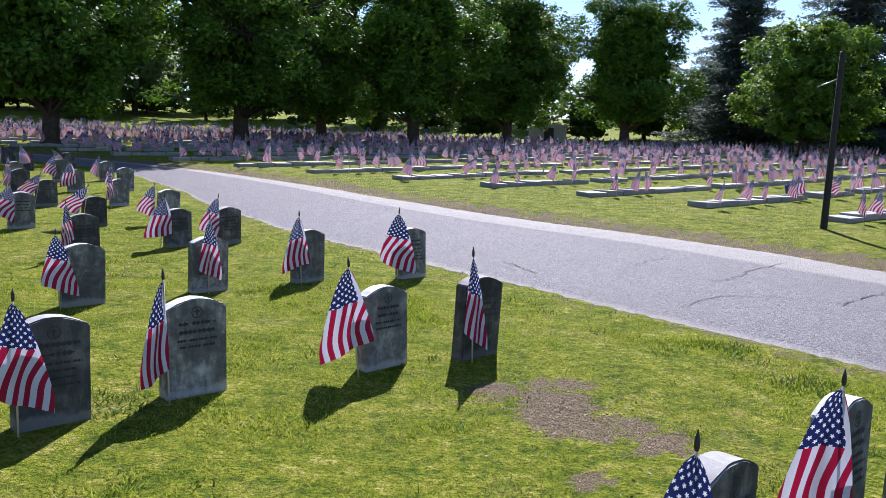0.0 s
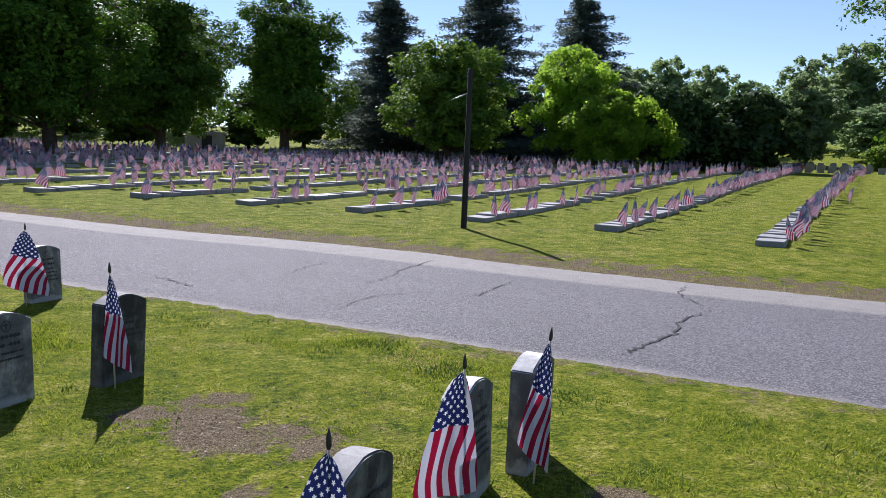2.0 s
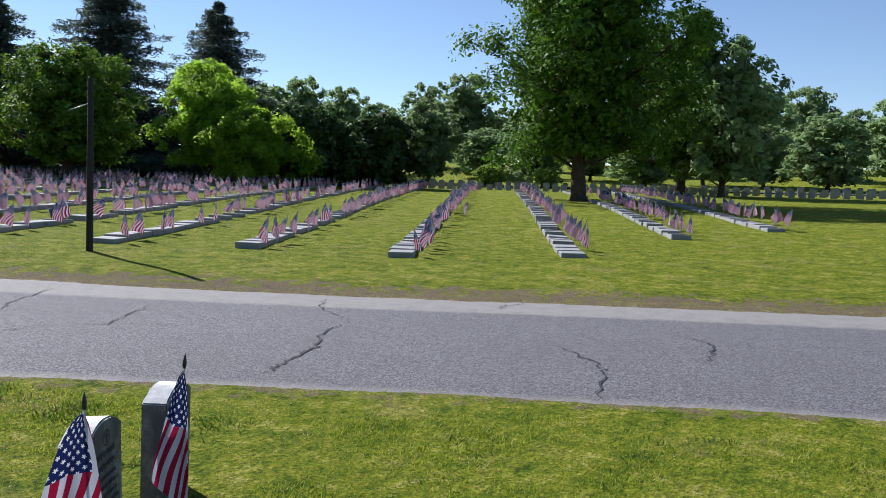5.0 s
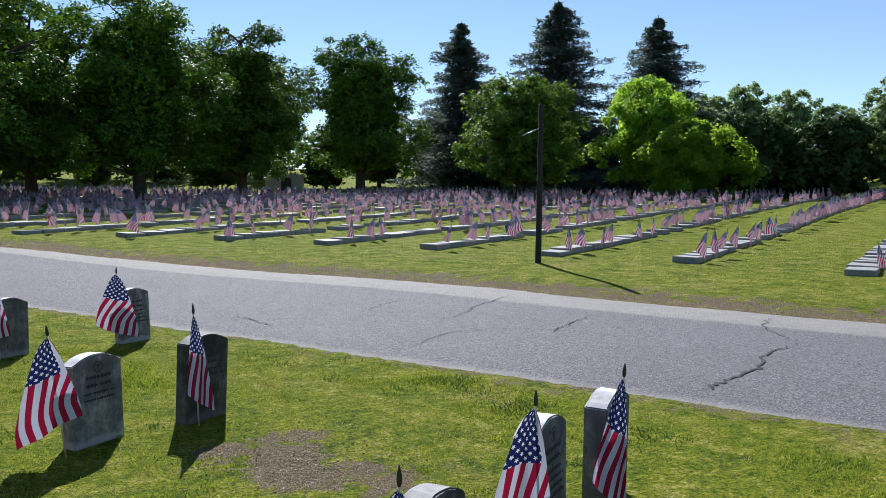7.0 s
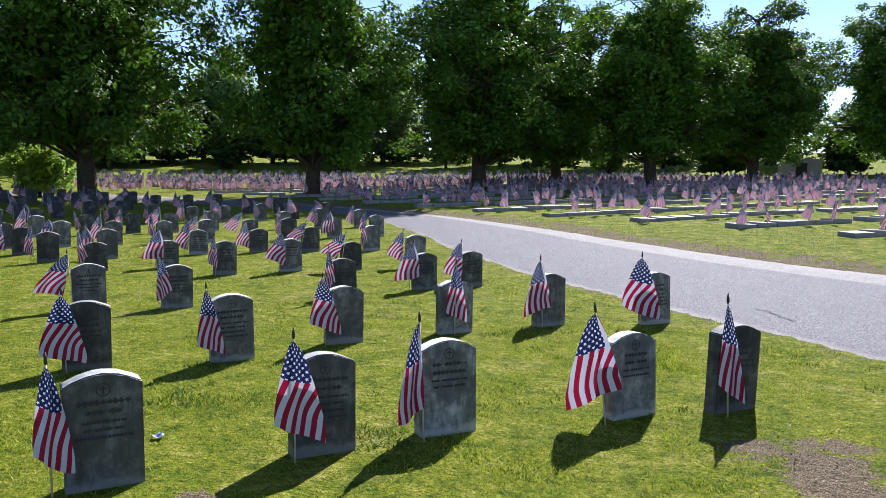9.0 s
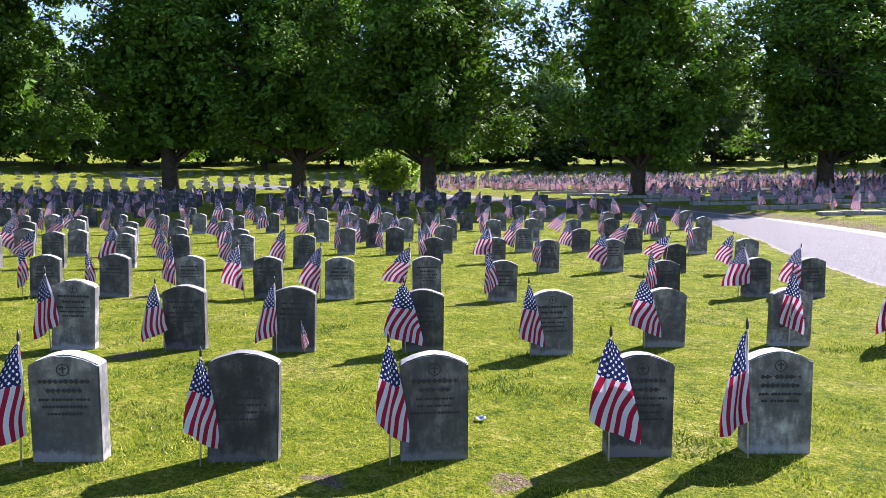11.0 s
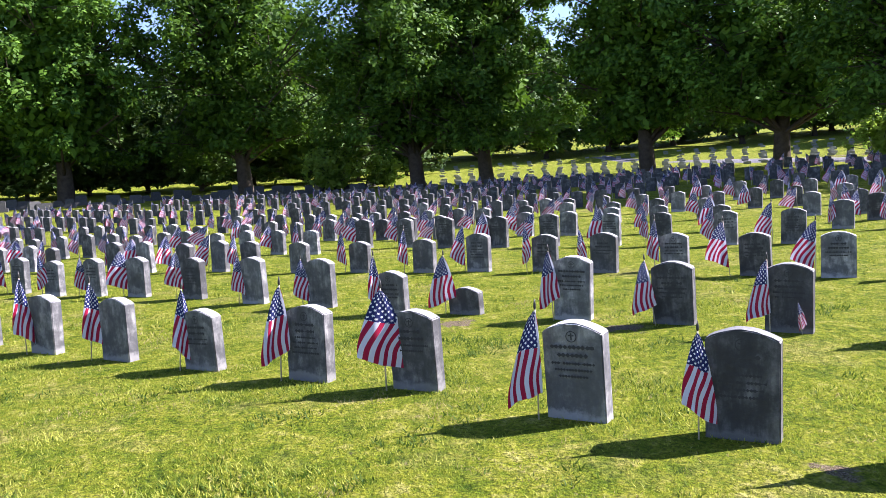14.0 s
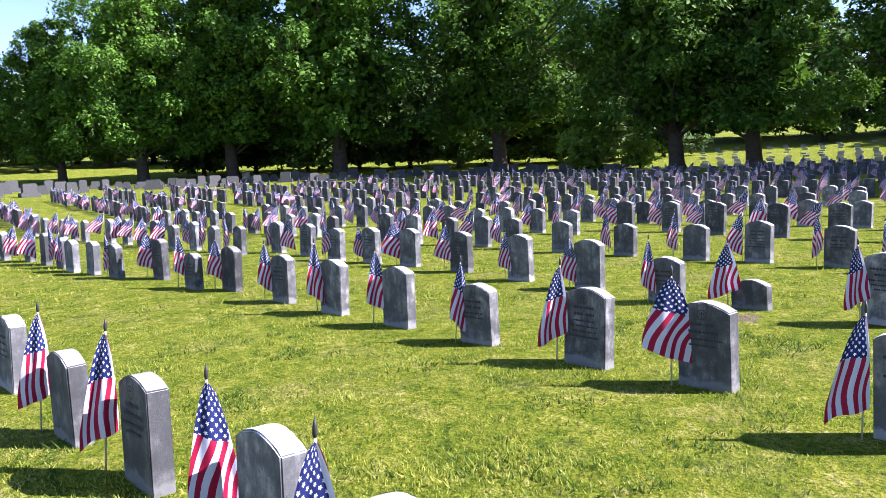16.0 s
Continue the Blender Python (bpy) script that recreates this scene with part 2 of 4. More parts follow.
M_PALE_BLUE = plain("pale_blue_foil", (0.2, 0.25, 0.4), 0.6)
M_BLUE = plain("blue_plastic", (0.03, 0.08, 0.3), 0.4)


# ---- helpers of this scene ----
def mesh_of(name, verts, faces, mat, smooth=False):
    me = bpy.data.meshes.new(name)
    me.from_pydata(verts, [], faces)
    me.materials.append(mat)
    if smooth:
        me.shade_smooth()
    me.update()
    return me


def mesh_bm(name, bm, mat, smooth=False):
    me = bpy.data.meshes.new(name)
    bm.to_mesh(me)
    bm.free()
    me.materials.append(mat)
    if smooth:
        me.shade_smooth()
    return me


def child(name, me, parent, m=None, label=""):
    ob = new(name, me)
    ob.parent = parent
    if m is not None:
        ob.matrix_basis = m
    return tagged(ob, label)


def smooth01(s):
    s = min(1.0, max(0.0, s))
    return s * s * (3 - 2 * s)


# the axes of the burial ground: rows run along U
U, V = Vector((0.8, 0.6)), Vector((-0.6, 0.8))
ROW_TURN = math.atan2(0.6, 0.8)
STONE_TURN = ROW_TURN + radians(6)  # the stones stand a little askew to the rows

# the road's middle line and half width
ROAD = [(22.09, -16.95, 3), (17.58, -9.45, 3), (13.32, -3.12, 2.97), (9.12, 3.38, 2.97), (6.4, 7.17, 2.92), (4.4, 9.9, 3.02), (2.28, 12.81, 3.1), (-0.53, 15.75, 2.8),
        (-3.36, 19.4, 2.42), (-6.57, 23.67, 1.95), (-11.34, 28.11, 1.25), (-19.47, 31.7, 1.4), (-31.86, 34.58, 1.8), (-52, 38, 2), (-80, 41, 2)]


def spline(points, n):
    """Points of a Catmull-Rom curve through the given ones, n to a span."""
    out = []
    for i in range(len(points) - 1):
        p = [np.array(points[min(max(j, 0), len(points) - 1)], float) for j in (i - 1, i, i + 1, i + 2)]
        for s in range(n):
            t = s / n
            out.append(0.5 * (2 * p[1] + (p[2] - p[0]) * t + (2 * p[0] - 5 * p[1] + 4 * p[2] - p[3]) * t**2 + (3 * p[1] - p[0] - 3 * p[2] + p[3]) * t**3))
    out.append(np.array(points[-1], float))
    return out


ROAD_LINE = np.array(spline(ROAD, 10))
_tan = np.gradient(ROAD_LINE[:, :2], axis=0)
_tan /= np.linalg.norm(_tan, axis=1)[:, None]
ROAD_SIDE = np.stack([_tan[:, 1], -_tan[:, 0]], -1)  # towards the far side


def road_place(x, y):
    """How far (x, y) lies from the road's middle, positive beyond the road, and the half width there."""
    d = ROAD_LINE[:, :2] - (x, y)
    i = int((d * d).sum(1).argmin())
    return float(-(d[i] * ROAD_SIDE[i]).sum()), float(ROAD_LINE[i, 2])


def lie(x, y):
    """The broad lie of the land, for numbers or arrays: level lawn to the west, a rise beyond the road, slopes behind the trees."""
    r, bearing = np.hypot(x, y), np.degrees(np.arctan2(x, y))
    east = np.clip((bearing + 70) / 75, 0, 1) * (1 - np.clip((bearing - 95) / 60, 0, 1))
    s = np.clip((r - 10) / 40, 0, 1)
    rise = 1.5 * s * s * (3 - 2 * s) + 0.035 * np.clip(r - 45, 0, 70)
    return east * rise + (1 - east) * 0.028 * np.clip(r - 25, 0, 90) + 0.05 * np.clip(r - 78, 0, 150)


def land(x, y):
    off, half = road_place(x, y)
    z = float(lie(x, y))
    if off > half - 0.3:
        z += 0.07 * smooth01((off - half) / 1.5) * (1 - 0.8 * smooth01((off - half - 4) / 14))
    if abs(off) < half + 0.4:
        z -= 0.06 * smooth01((half + 0.05 - abs(off)) / 0.35)
    return z


def land_far(x, y):
    return land(x, y) if math.hypot(x, y) < 62 else float(lie(x, y))


# where the turf has died: middle and reach of each part of the bare patch, and of small spots by the stones
BARE = [(0.42, 5.18, 0.27), (0.75, 5.0, 0.36), (0.72, 4.66, 0.36), (1.05, 4.55, 0.34), (1.32, 4.3, 0.24), (0.88, 5.38, 0.22), (0.78, 3.75, 0.14),
        (-2.45, 3.4, 0.14), (2.55, 3.1, 0.2), (-3.25, 2.75, 0.14), (-8.2, 2.2, 0.25), (-6.9, 3.6, 0.22)]


def bare(x, y):
    """How bare the soil lies at (x, y), 0 to 0.95; numbers or arrays."""
    return 0.95 * np.max([np.exp(-(((x - a) ** 2 + (y - b) ** 2) / r**2) ** 1.3) for a, b, r in BARE], 0)


# ---- the ground, one sheet to the horizon ----
def ground():
    fine = sorted({round(v, 2) for v in [*np.arange(-34, -7.9, 0.34), *np.arange(-7.8, 7.81, 0.15), *np.arange(8, 34.1, 0.34)]})
    outer = [36, 39, 43, 48, 54, 61, 70, 82, 100, 130, 180, 260, 420, 900]
    line = [-v for v in reversed(outer)] + fine + outer
    n = len(line)
    verts, soil, straw = [], [], []
    for y in line:
        for x in line:
            r = math.hypot(x, y)
            z = land_far(x, y)
            if r < 60:
                z += 0.02 * noise.noise(Vector((x * 0.6, y * 0.6, 0))) * (1 if r < 40 else 0)
            verts.append((x, y, z))
            off, half = road_place(x, y) if r < 60 else (99, 3)
            bank = math.exp(-(((off - half - 0.45) / 0.75) ** 2)) * 0.66 if off > 0 else 0.0
            near = math.exp(-((abs(off) - half - 0.05) / 0.3) ** 2) * 0.45
            straw.append(math.exp(-((abs(off) - half - 0.05) / (0.45 if off > 0 else 0.2)) ** 2) * (0.85 if off > 0 else 0.6))
            soil.append(max(bank, near, float(bare(x, y))))
    faces = [(j * n + i, j * n + i + 1, (j + 1) * n + i + 1, (j + 1) * n + i) for j in range(n - 1) for i in range(n - 1)]
    me = mesh_of("ground", verts, faces, M_GRASS, True)
    me.attributes.new("soil", "FLOAT", "POINT").data.foreach_set("value", soil)
    me.attributes.new("straw", "FLOAT", "POINT").data.foreach_set("value", straw)
    return tagged(new("ground", me), "mown sunlit lawn with dry patches and bare soil", "lawn", kind="structure")


ground()


def road():
    verts, faces, dust = [], [], []
    cols = 15
    for (x, y, half), side in zip(ROAD_LINE, ROAD_SIDE):
        wob = [0.1 * noise.noise(Vector((x * 0.9, y * 0.9, 3.0 * e))) for e in (0, 1)]
        for c in range(cols):
            f = -1 + 2 * c / (cols - 1)
            w = half * f + (wob[0] if c == 0 else wob[1] if c == cols - 1 else 0)
            px, py = x + side[0] * w, y + side[1] * w
            edge = abs(f) > 0.99
            verts.append((px, py, lie(px, py) + 0.02 * (1 - f * f) - (0.02 if edge else 0.008)))
            dust.append(smooth01((f - 0.45) / 0.14) * 0.72 if f > 0 else smooth01((-f - 0.8) / 0.2) * 0.75)
    for i in range(len(ROAD_LINE) - 1):
        for c in range(cols - 1):
            a = i * cols + c
            faces.append((a, a + 1, a + cols + 1, a + cols))
    me = mesh_of("road", verts, faces, M_ROAD, True)
    me.attributes.new("dust", "FLOAT", "POINT").data.foreach_set("value", dust)
    ob = tagged(new("road", me), "worn grey asphalt lane with cracks and dusty edges", "road", kind="structure")
    return ob


ROAD_OB = road()


def crack(points, width):
    """A ragged open crack in the asphalt along the points."""
    rng = random.Random(points[0][0])
    fine = spline(points, 9)
    verts, faces = [], []
    for i, p in enumerate(fine):
        q = fine[min(i + 1, len(fine) - 1)] - fine[max(i - 1, 0)]
        q = np.array((-q[1], q[0])) / (np.linalg.norm(q) + 1e-9)
        p = p + q * rng.uniform(-0.05, 0.05)
        w = width * rng.uniform(0.35, 1.0) * min(1, 0.2 + 4 * min(i, len(fine) - 1 - i) / len(fine))
        for s in (-1, 1):
            x, y = p + q * w * s
            off, half = road_place(x, y)
            verts.append((x, y, lie(x, y) + 0.02 * (1 - (off / half) ** 2) + 0.001))
        if i:
            a = 2 * i
            faces.append((a - 2, a - 1, a + 1, a))
    child("crack", mesh_of("crack", verts, faces, M_CRACK), ROAD_OB)


for pts_, w_ in (([(4.5, 5.64), (4.68, 5.82), (5.4, 6.14), (5.98, 6.7), (6.97, 7.25)], 0.02), ([(9.32, 6.62), (9.68, 6.79), (10.1, 6.7)], 0.019),
                 ([(5.83, 3.06), (6.68, 3.53), (7.07, 3.79), (7.5, 4.6)], 0.015), ([(9.15, 3.9), (9.03, 3.49), (8.44, 3.18), (7.88, 2.99)], 0.015),
                 ([(4.52, 8.82), (5.06, 9.28), (5.71, 9.92)], 0.015), ([(2.76, 11.3), (3.19, 11.92), (3.59, 12.38)], 0.015),
                 ([(3.48, 10.12), (4.0, 10.6), (4.69, 11.54), (5.45, 12.28)], 0.015), ([(0.9, 11.4), (1.1, 10.8), (1.3, 10.3)], 0.019),
                 ([(6.97, 7.25), (7.4, 8.3), (8.1, 9.0)], 0.012), ([(2.6, 8.4), (3.4, 9.2), (4.5, 9.0), (5.2, 8.2)], 0.011)):
    crack(pts_, w_)


# ---- headstones ----
def slab_mesh(name, w, d, hgt, rise, seed, mat):
    """An upright slab with a low arched top, bevelled and a little worn, standing from 5 cm under the turf."""
    rng = random.Random(seed)
    bm = bmesh.new()
    n = 10
    prof = [(-w / 2, -0.05), (w / 2, -0.05)]
    prof += [(w / 2 - w * i / n, hgt - rise + rise * math.sin(math.pi * (0.12 + 0.76 * i / n)) ** 1.0 - rise * math.sin(math.pi * 0.12) * 0.4) for i in range(n + 1)]
    front = bm.faces.new([bm.verts.new((x, -d / 2, z)) for x, z in prof])
    got = bmesh.ops.extrude_face_region(bm, geom=[front])
    bmesh.ops.translate(bm, vec=(0, d, 0), verts=[v for v in got["geom"] if isinstance(v, bmesh.types.BMVert)])
    bmesh.ops.recalc_face_normals(bm, faces=bm.faces)
    sharp = [e for e in bm.edges if len(e.link_faces) == 2 and e.calc_face_angle(0) > 0.6]
    bmesh.ops.bevel(bm, geom=sharp, offset=0.007, segments=2, affect="EDGES")
    for v in bm.verts:
        v.co += Vector((rng.uniform(-1, 1), rng.uniform(-1, 1), rng.uniform(-1, 1))) * 0.0018
    return mesh_bm(name, bm, mat)


def inscription_meshes(seed, w, hgt, d):
    """A ring with a cross, and cut lines as plain bars: one mesh each."""
    rng = random.Random(seed)
    y = -d / 2 - 0.0035
    out = []

    def bar(bm, x, z, bw, bh):
        bm.faces.new([bm.verts.new((x + sx * bw / 2, y, z + sz * bh / 2)) for sx, sz in ((-1, -1), (1, -1), (1, 1), (-1, 1))])

    bm = bmesh.new()
    zc, r = hgt - 0.1, 0.037
    ring = [[bm.verts.new((rr * math.cos(a), y, zc + rr * math.sin(a))) for rr in (r, r * 0.84)] for a in np.linspace(0, 2 * math.pi, 19)[:-1]]
    for i in range(18):
        a, b = ring[i], ring[(i + 1) % 18]
        bm.faces.new((a[0], b[0], b[1], a[1]))
    bar(bm, 0, zc, 0.009, 0.045)
    bar(bm, -0.0125, zc + 0.007, 0.014, 0.008)
    bar(bm, 0.0125, zc + 0.007, 0.014, 0.008)
    out.append(("emblem", mesh_bm("emblem", bm, M_CARVE)))
    z = zc - 0.068
    for line in range(rng.choice((4, 5, 6))):
        bm = bmesh.new()
        bh = 0.034 if line < 2 else 0.023
        total = rng.uniform(0.42, 0.76) * w
        letters = int(total / (bh * 0.42))
        strip, word = [], rng.randrange(5, 9)
        for l in range(letters + 1):
            x = -total / 2 + total * l / letters
            up = bh / 2 * (rng.uniform(0.75, 1.0) if l % 2 else rng.uniform(0.1, 0.45)) * (0.05 if l % word == 0 else 1)
            strip.append((bm.verts.new((x, y, z - up)), bm.verts.new((x, y, z + up))))
        for (p0, p1), (q0, q1) in zip(strip, strip[1:]):
            bm.faces.new((p0, q0, q1, p1))
        out.append(("inscription_line", mesh_bm("inscription_line", bm, M_CARVE)))
        z -= bh + 0.019
        if z < 0.13:
            break
    return out


W, D = 0.40, 0.12


@functools.lru_cache(None)
def stone_meshes(hgt, kind):
    """A slab of that height and the cuts in its face; kind tells alike stones apart."""
    return slab_mesh("headstone", W + 0.004 * (kind % 3 - 1), D + 0.005 * (kind % 2), hgt, 0.095, 10 * hgt + kind, M_STONE), inscription_meshes(kind, W, hgt, D + 0.01)


def headstone(x, y, hgt, kind, lean=(0, 0), turn=0.0, cut=True):
    slab, cuts = stone_meshes(round(hgt, 2), kind)
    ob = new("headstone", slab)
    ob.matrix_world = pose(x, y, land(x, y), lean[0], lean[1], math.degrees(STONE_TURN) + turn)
    lab = "low weathered grey marble headstone in the lawn" if hgt < 0.4 else "upright weathered grey marble headstone with arched top"
    tagged(ob, lab, "headstone", "rows of upright headstones")
    if cut and hgt > 0.4:
        for part_name, me_cut in cuts:
            child(part_name, me_cut, ob)
    return ob


# ---- flags on staffs ----
def hang(q, p, width, drop, lean, shift, side, slant=0.22):
    """Where a limp flag's cloth hangs: q down the fly, p across the stripes; it opens out below the staff's top."""
    spread = width * (0.05 + 0.95 * min(1.0, q / 0.85) ** 0.68)
    x = side * (spread * (1 - p - shift) + lean * q)
    return x, -drop * q * (0.97 + slant * (p - 0.5)) - 0.01 * p


def cloth_mesh(seed, width, drop, lean, shift, side, fold, slant=0.22, seen=0.86):
    """A limp printed flag on its staff: the canton at the top, the stripes slanting down the fly."""
    rng = random.Random(seed)
    na, nb = 16, 16
    ph, ph2 = rng.uniform(0, 6), rng.uniform(0, 6)
    verts, uvs, faces = [], [], []
    for i in range(na + 1):
        q = i / na
        for j in range(nb + 1):
            p = j / nb
            x, z = hang(q, p, width, drop, lean, shift, side, slant)
            amp = fold * min(1.0, 0.15 + 1.3 * q)
            ripple = amp * (math.sin(6.0 * p + 1.5 * q + ph) + 0.5 * math.sin(12 * p - 2.5 * q + ph2))
            x += 0.3 * amp * math.sin(9 * p + 2 * q + ph2)
            verts.append((x, ripple - 0.014 - 0.02 * q, z + 0.012 * math.sin(5 * p + ph) * q))
            stray = 0.24 * q if slant > 0 else 0.2 * (1 - q)
            uvs.append((q, stray + p * (0.46 + (seen - 0.56) * smooth01((q - 0.34) / 0.5))))
    for i in range(na):
        for j in range(nb):
            a = i * (nb + 1) + j
            faces.append((a, a + 1, a + nb + 2, a + nb + 1))
    me = mesh_of("cloth", verts, faces, M_FLAG, True)
    layer = me.uv_layers.new(name="uv")
    for loop in me.loops:
        layer.data[loop.index].uv = uvs[loop.vertex_index]
    return me


def rod_mesh(name, mat, r0, r1, z0, z1, n=8, bulge=None):
    """A round rod between two heights, as rings."""
    rings = [(z0, r0), (z1, r1)] if bulge is None else bulge
    verts = [(r * math.cos(2 * math.pi * i / n), r * math.sin(2 * math.pi * i / n), z) for z, r in rings for i in range(n)]
    faces = [(k * n + i, k * n + (i + 1) % n, (k + 1) * n + (i + 1) % n, (k + 1) * n + i) for k in range(len(rings) - 1) for i in range(n)]
    faces += [tuple(range(n))[::-1], tuple(range((len(rings) - 1) * n, len(rings) * n))]
    return mesh_of(name, verts, faces, mat, True)


STAFF_H = 0.74
STAFF = rod_mesh("staff", M_STAFF, 0.0055, 0.005, -0.05, STAFF_H)
TIP = rod_mesh("finial", M_TIP, 0, 0, 0, 0, 8, [(STAFF_H - 0.005, 0.006), (STAFF_H + 0.008, 0.0095), (STAFF_H + 0.03, 0.009), (STAFF_H + 0.065, 0.0015)])
CLOTHS = [cloth_mesh(i, *p) for i, p in enumerate(((0.31, 0.55, 0.06, 0.22, -1, 0.019), (0.27, 0.56, 0.07, 0.15, -1, 0.021), (0.38, 0.54, 0.06, 0.42, -1, 0.02), (0.23, 0.57, 0.05, 0.2, -1, 0.02),
          (0.21, 0.56, 0.03, 0.4, 1, 0.022), (0.17, 0.55, 0.02, 0.4, -1, 0.024), (0.33, 0.47, 0.16, 0.15, -1, 0.02), (0.15, 0.55, 0.02, 0.4, 1, 0.024), (0.4, 0.56, 0.04, 0.45, -1, 0.021, -0.2)))]


def flag(x, y, cloth, turn=0.0, lean=(0, 0), scale=1.0):
    ob = new("flag", None)
    ob.empty_display_size = 0.1
    ob.matrix_world = pose(x, y, land(x, y), lean[0], lean[1], math.degrees(ROW_TURN) + turn) @ Matrix.Scale(scale, 4)
    tagged(ob, "small limp striped flag with starred blue canton on wooden staff", "flag", "flags at the graves")
    staff = child("staff", STAFF, ob)
    child("finial", TIP, staff, label="dark pointed finial")
    child("cloth", cloth, ob, Matrix.Translation((0, 0, STAFF_H - 0.012)))
    return ob


rng = random.Random(5)


def facing(x, y):
    """The turn, past the rows' own, at which a cloth hangs broadside to the path: the breeze comes from there."""
    return math.degrees(math.atan2(-x, y) - ROW_TURN)


STANDING = []  # where the stones stand that are set one by one


def grave(x, y, hgt=None, flagged=True, cut=True):
    """A headstone and a limp flag by it, each a little different."""
    kind = rng.randrange(8)
    headstone(x, y, rng.choice((0.56, 0.58, 0.6, 0.62, 0.64)) if hgt is None else hgt, kind, (rng.uniform(-2, 2), rng.uniform(-1.5, 1.5)), rng.uniform(-3, 3), cut)
    if flagged:
        fx, fy = Vector((x, y)) + U * rng.uniform(-0.31, -0.17) + V * rng.uniform(-0.2, -0.08)
        flag(fx, fy, CLOTHS[rng.randrange(9)], 0.9 * facing(fx, fy) + rng.uniform(-26, 26), (rng.uniform(-3, 3), rng.gauss(0, 4)), rng.uniform(0.92, 1.05))


def tended(x, y, hgt, du=-0.25, size=1.0, width=None, share=0.4, lean=0.0, dv=-0.15):
    """A headstone set at its own place, and its flag: du, dv from the stone along and across the row, the cloth's width and the share of it to the right of the staff."""
    STANDING.append(Vector((x, y)))
    if width is None:
        grave(x, y, hgt)
        return
    kind = rng.randrange(8)
    headstone(x, y, hgt, kind, (rng.uniform(-2, 2), rng.gauss(0, 1.3)), rng.uniform(-2, 3), rng.random() < 0.6)
    fx, fy = Vector((x, y)) + U * du + V * dv
    cloth = cloth_mesh(len(STANDING), width, rng.uniform(0.54, 0.6), 0.0, share, -1, rng.uniform(0.017, 0.024), -0.2 if share < 0.4 else 0.2, 0.62 + 0.9 * min(width, 0.38))
    flag(fx, fy, cloth, facing(fx, fy) + rng.uniform(-8, 8), (rng.uniform(-2, 2), lean), size)


# the row nearest the path
for row in [
    (-5.07, -2.94, 0.58, -0.31, 1.06, 0.2, 0.35, 3), (-4.32, -2.15, 0.6, -0.37, 1.06, 0.2, 0.35, 4), (-6.28, -4.03, 0.6, -0.3, 1.04, 0.28, 0.42, 3),
    (-3.41, -1.25, 0.6, -0.38, 1, 0.26, 0.6, 2), (-2.69, -0.67, 0.6, -0.3, 1, 0.24, 0.35, 2), (1.8, 3.36, 0.62, -0.34, 1.02, 0.28, 0.28, 0.5),
    (2.32, 3.65, 0.64, -0.25, 1.04, 0.17, 0.4, 4), (0.985, 2.61, 0.61, -0.34, 1, 0.3, 0.45, 0),
]:
    tended(*row, dv=-0.14)
# the row behind it
for row in [
    (0.28, 6.07, 0.66, -0.14, 1.12, 0.15, 0.64, -1.9), (-0.42, 5.68, 0.62, -0.29, 1.07, 0.35, 0.32, -6.2),
    (-1.57, 4.89, 0.64, -0.2, 1.05, 0.15, 0.05, -2.6), (-2.17, 4.26, 0.63, -0.19, 1.02, 0.28, 0.62, -0.2),
    (-3.05, 3.4, 0.65, -0.24, 0.97, 0.19, 0.59, -0.9), (-3.87, 2.65, 0.65, -0.21, 0.87, 0.22, 0.52, 0.8),
    (-4.61, 1.98, 0.65, -0.22, 0.98, 0.24, 0.14, 0.7), (-5.82, 1.22, 0.62, -0.2, 1.07, 0.38, 0.5, 0.2),
]:
    tended(*row, dv=-0.15)
for row in [
    (-6.53, 0.49, 0.63, -0.21, 1.08, 0.22, 0.31, 3), (-7.41, -0.36, 0.56, -0.18, 1, 0.19, 0.65, 5.7),
    (-8.27, -1.17, 0.63, -0.28, 1.05, 0.22, 0.66, 3.6), (-9.11, -1.98, 0.63, -0.15, 1.1, 0.18, 0.46, 0.1),
    (-10.01, -2.77, 0.61, -0.27, 0.99, 0.23, 0.63, 1.9), (-11.17, -3.78, 0.63, -0.29, 0.96, 0.27, 0.54, 3.3),
    (-11.45, -4.42, 0.53, -0.28, 1.04, 0.21, 0.69, 3), (-12.63, -5.36, 0.66, -0.28, 0.99, 0.32, 0.49, 3),
]:
    tended(*row, dv=-0.15)
# the third row
for row in [
    (-0.39, 9.68, 0.64, -0.3, 1.12, 0.4, 0.52, 0.2), (-1.59, 9.15, 0.63, -0.15, 1.07, 0.3, 0.36, -2.6),
    (-2.5, 8.28, 0.61, -0.05, 1.07, 0.21, 0.56, 0.7), (-3.43, 7.37, 0.61, -0.22, 0.96, 0.33, 0.53, -2.1),
    (-4.08, 6.3, 0.64, -0.2, 0.95, 0.24, 0.56, -2.5), (-5.08, 5.57, 0.62, -0.15, 0.93, 0.39, 0.47, -1.9),
    (-5.96, 4.71, 0.65, -0.13, 0.93, 0.23, 0.07, -1.3), (-6.85, 4.1, 0.64, -0.14, 0.9, 0.27, 0.19, -7.3),
    (-7.63, 3.38, 0.69, -0.16, 1.02, 0.21, 0.38, -2.1), (-8.59, 2.5, 0.33, -0.19, 0.95, 0.33, 0.39, 0.4),
]:
    tended(*row, dv=-0.15)
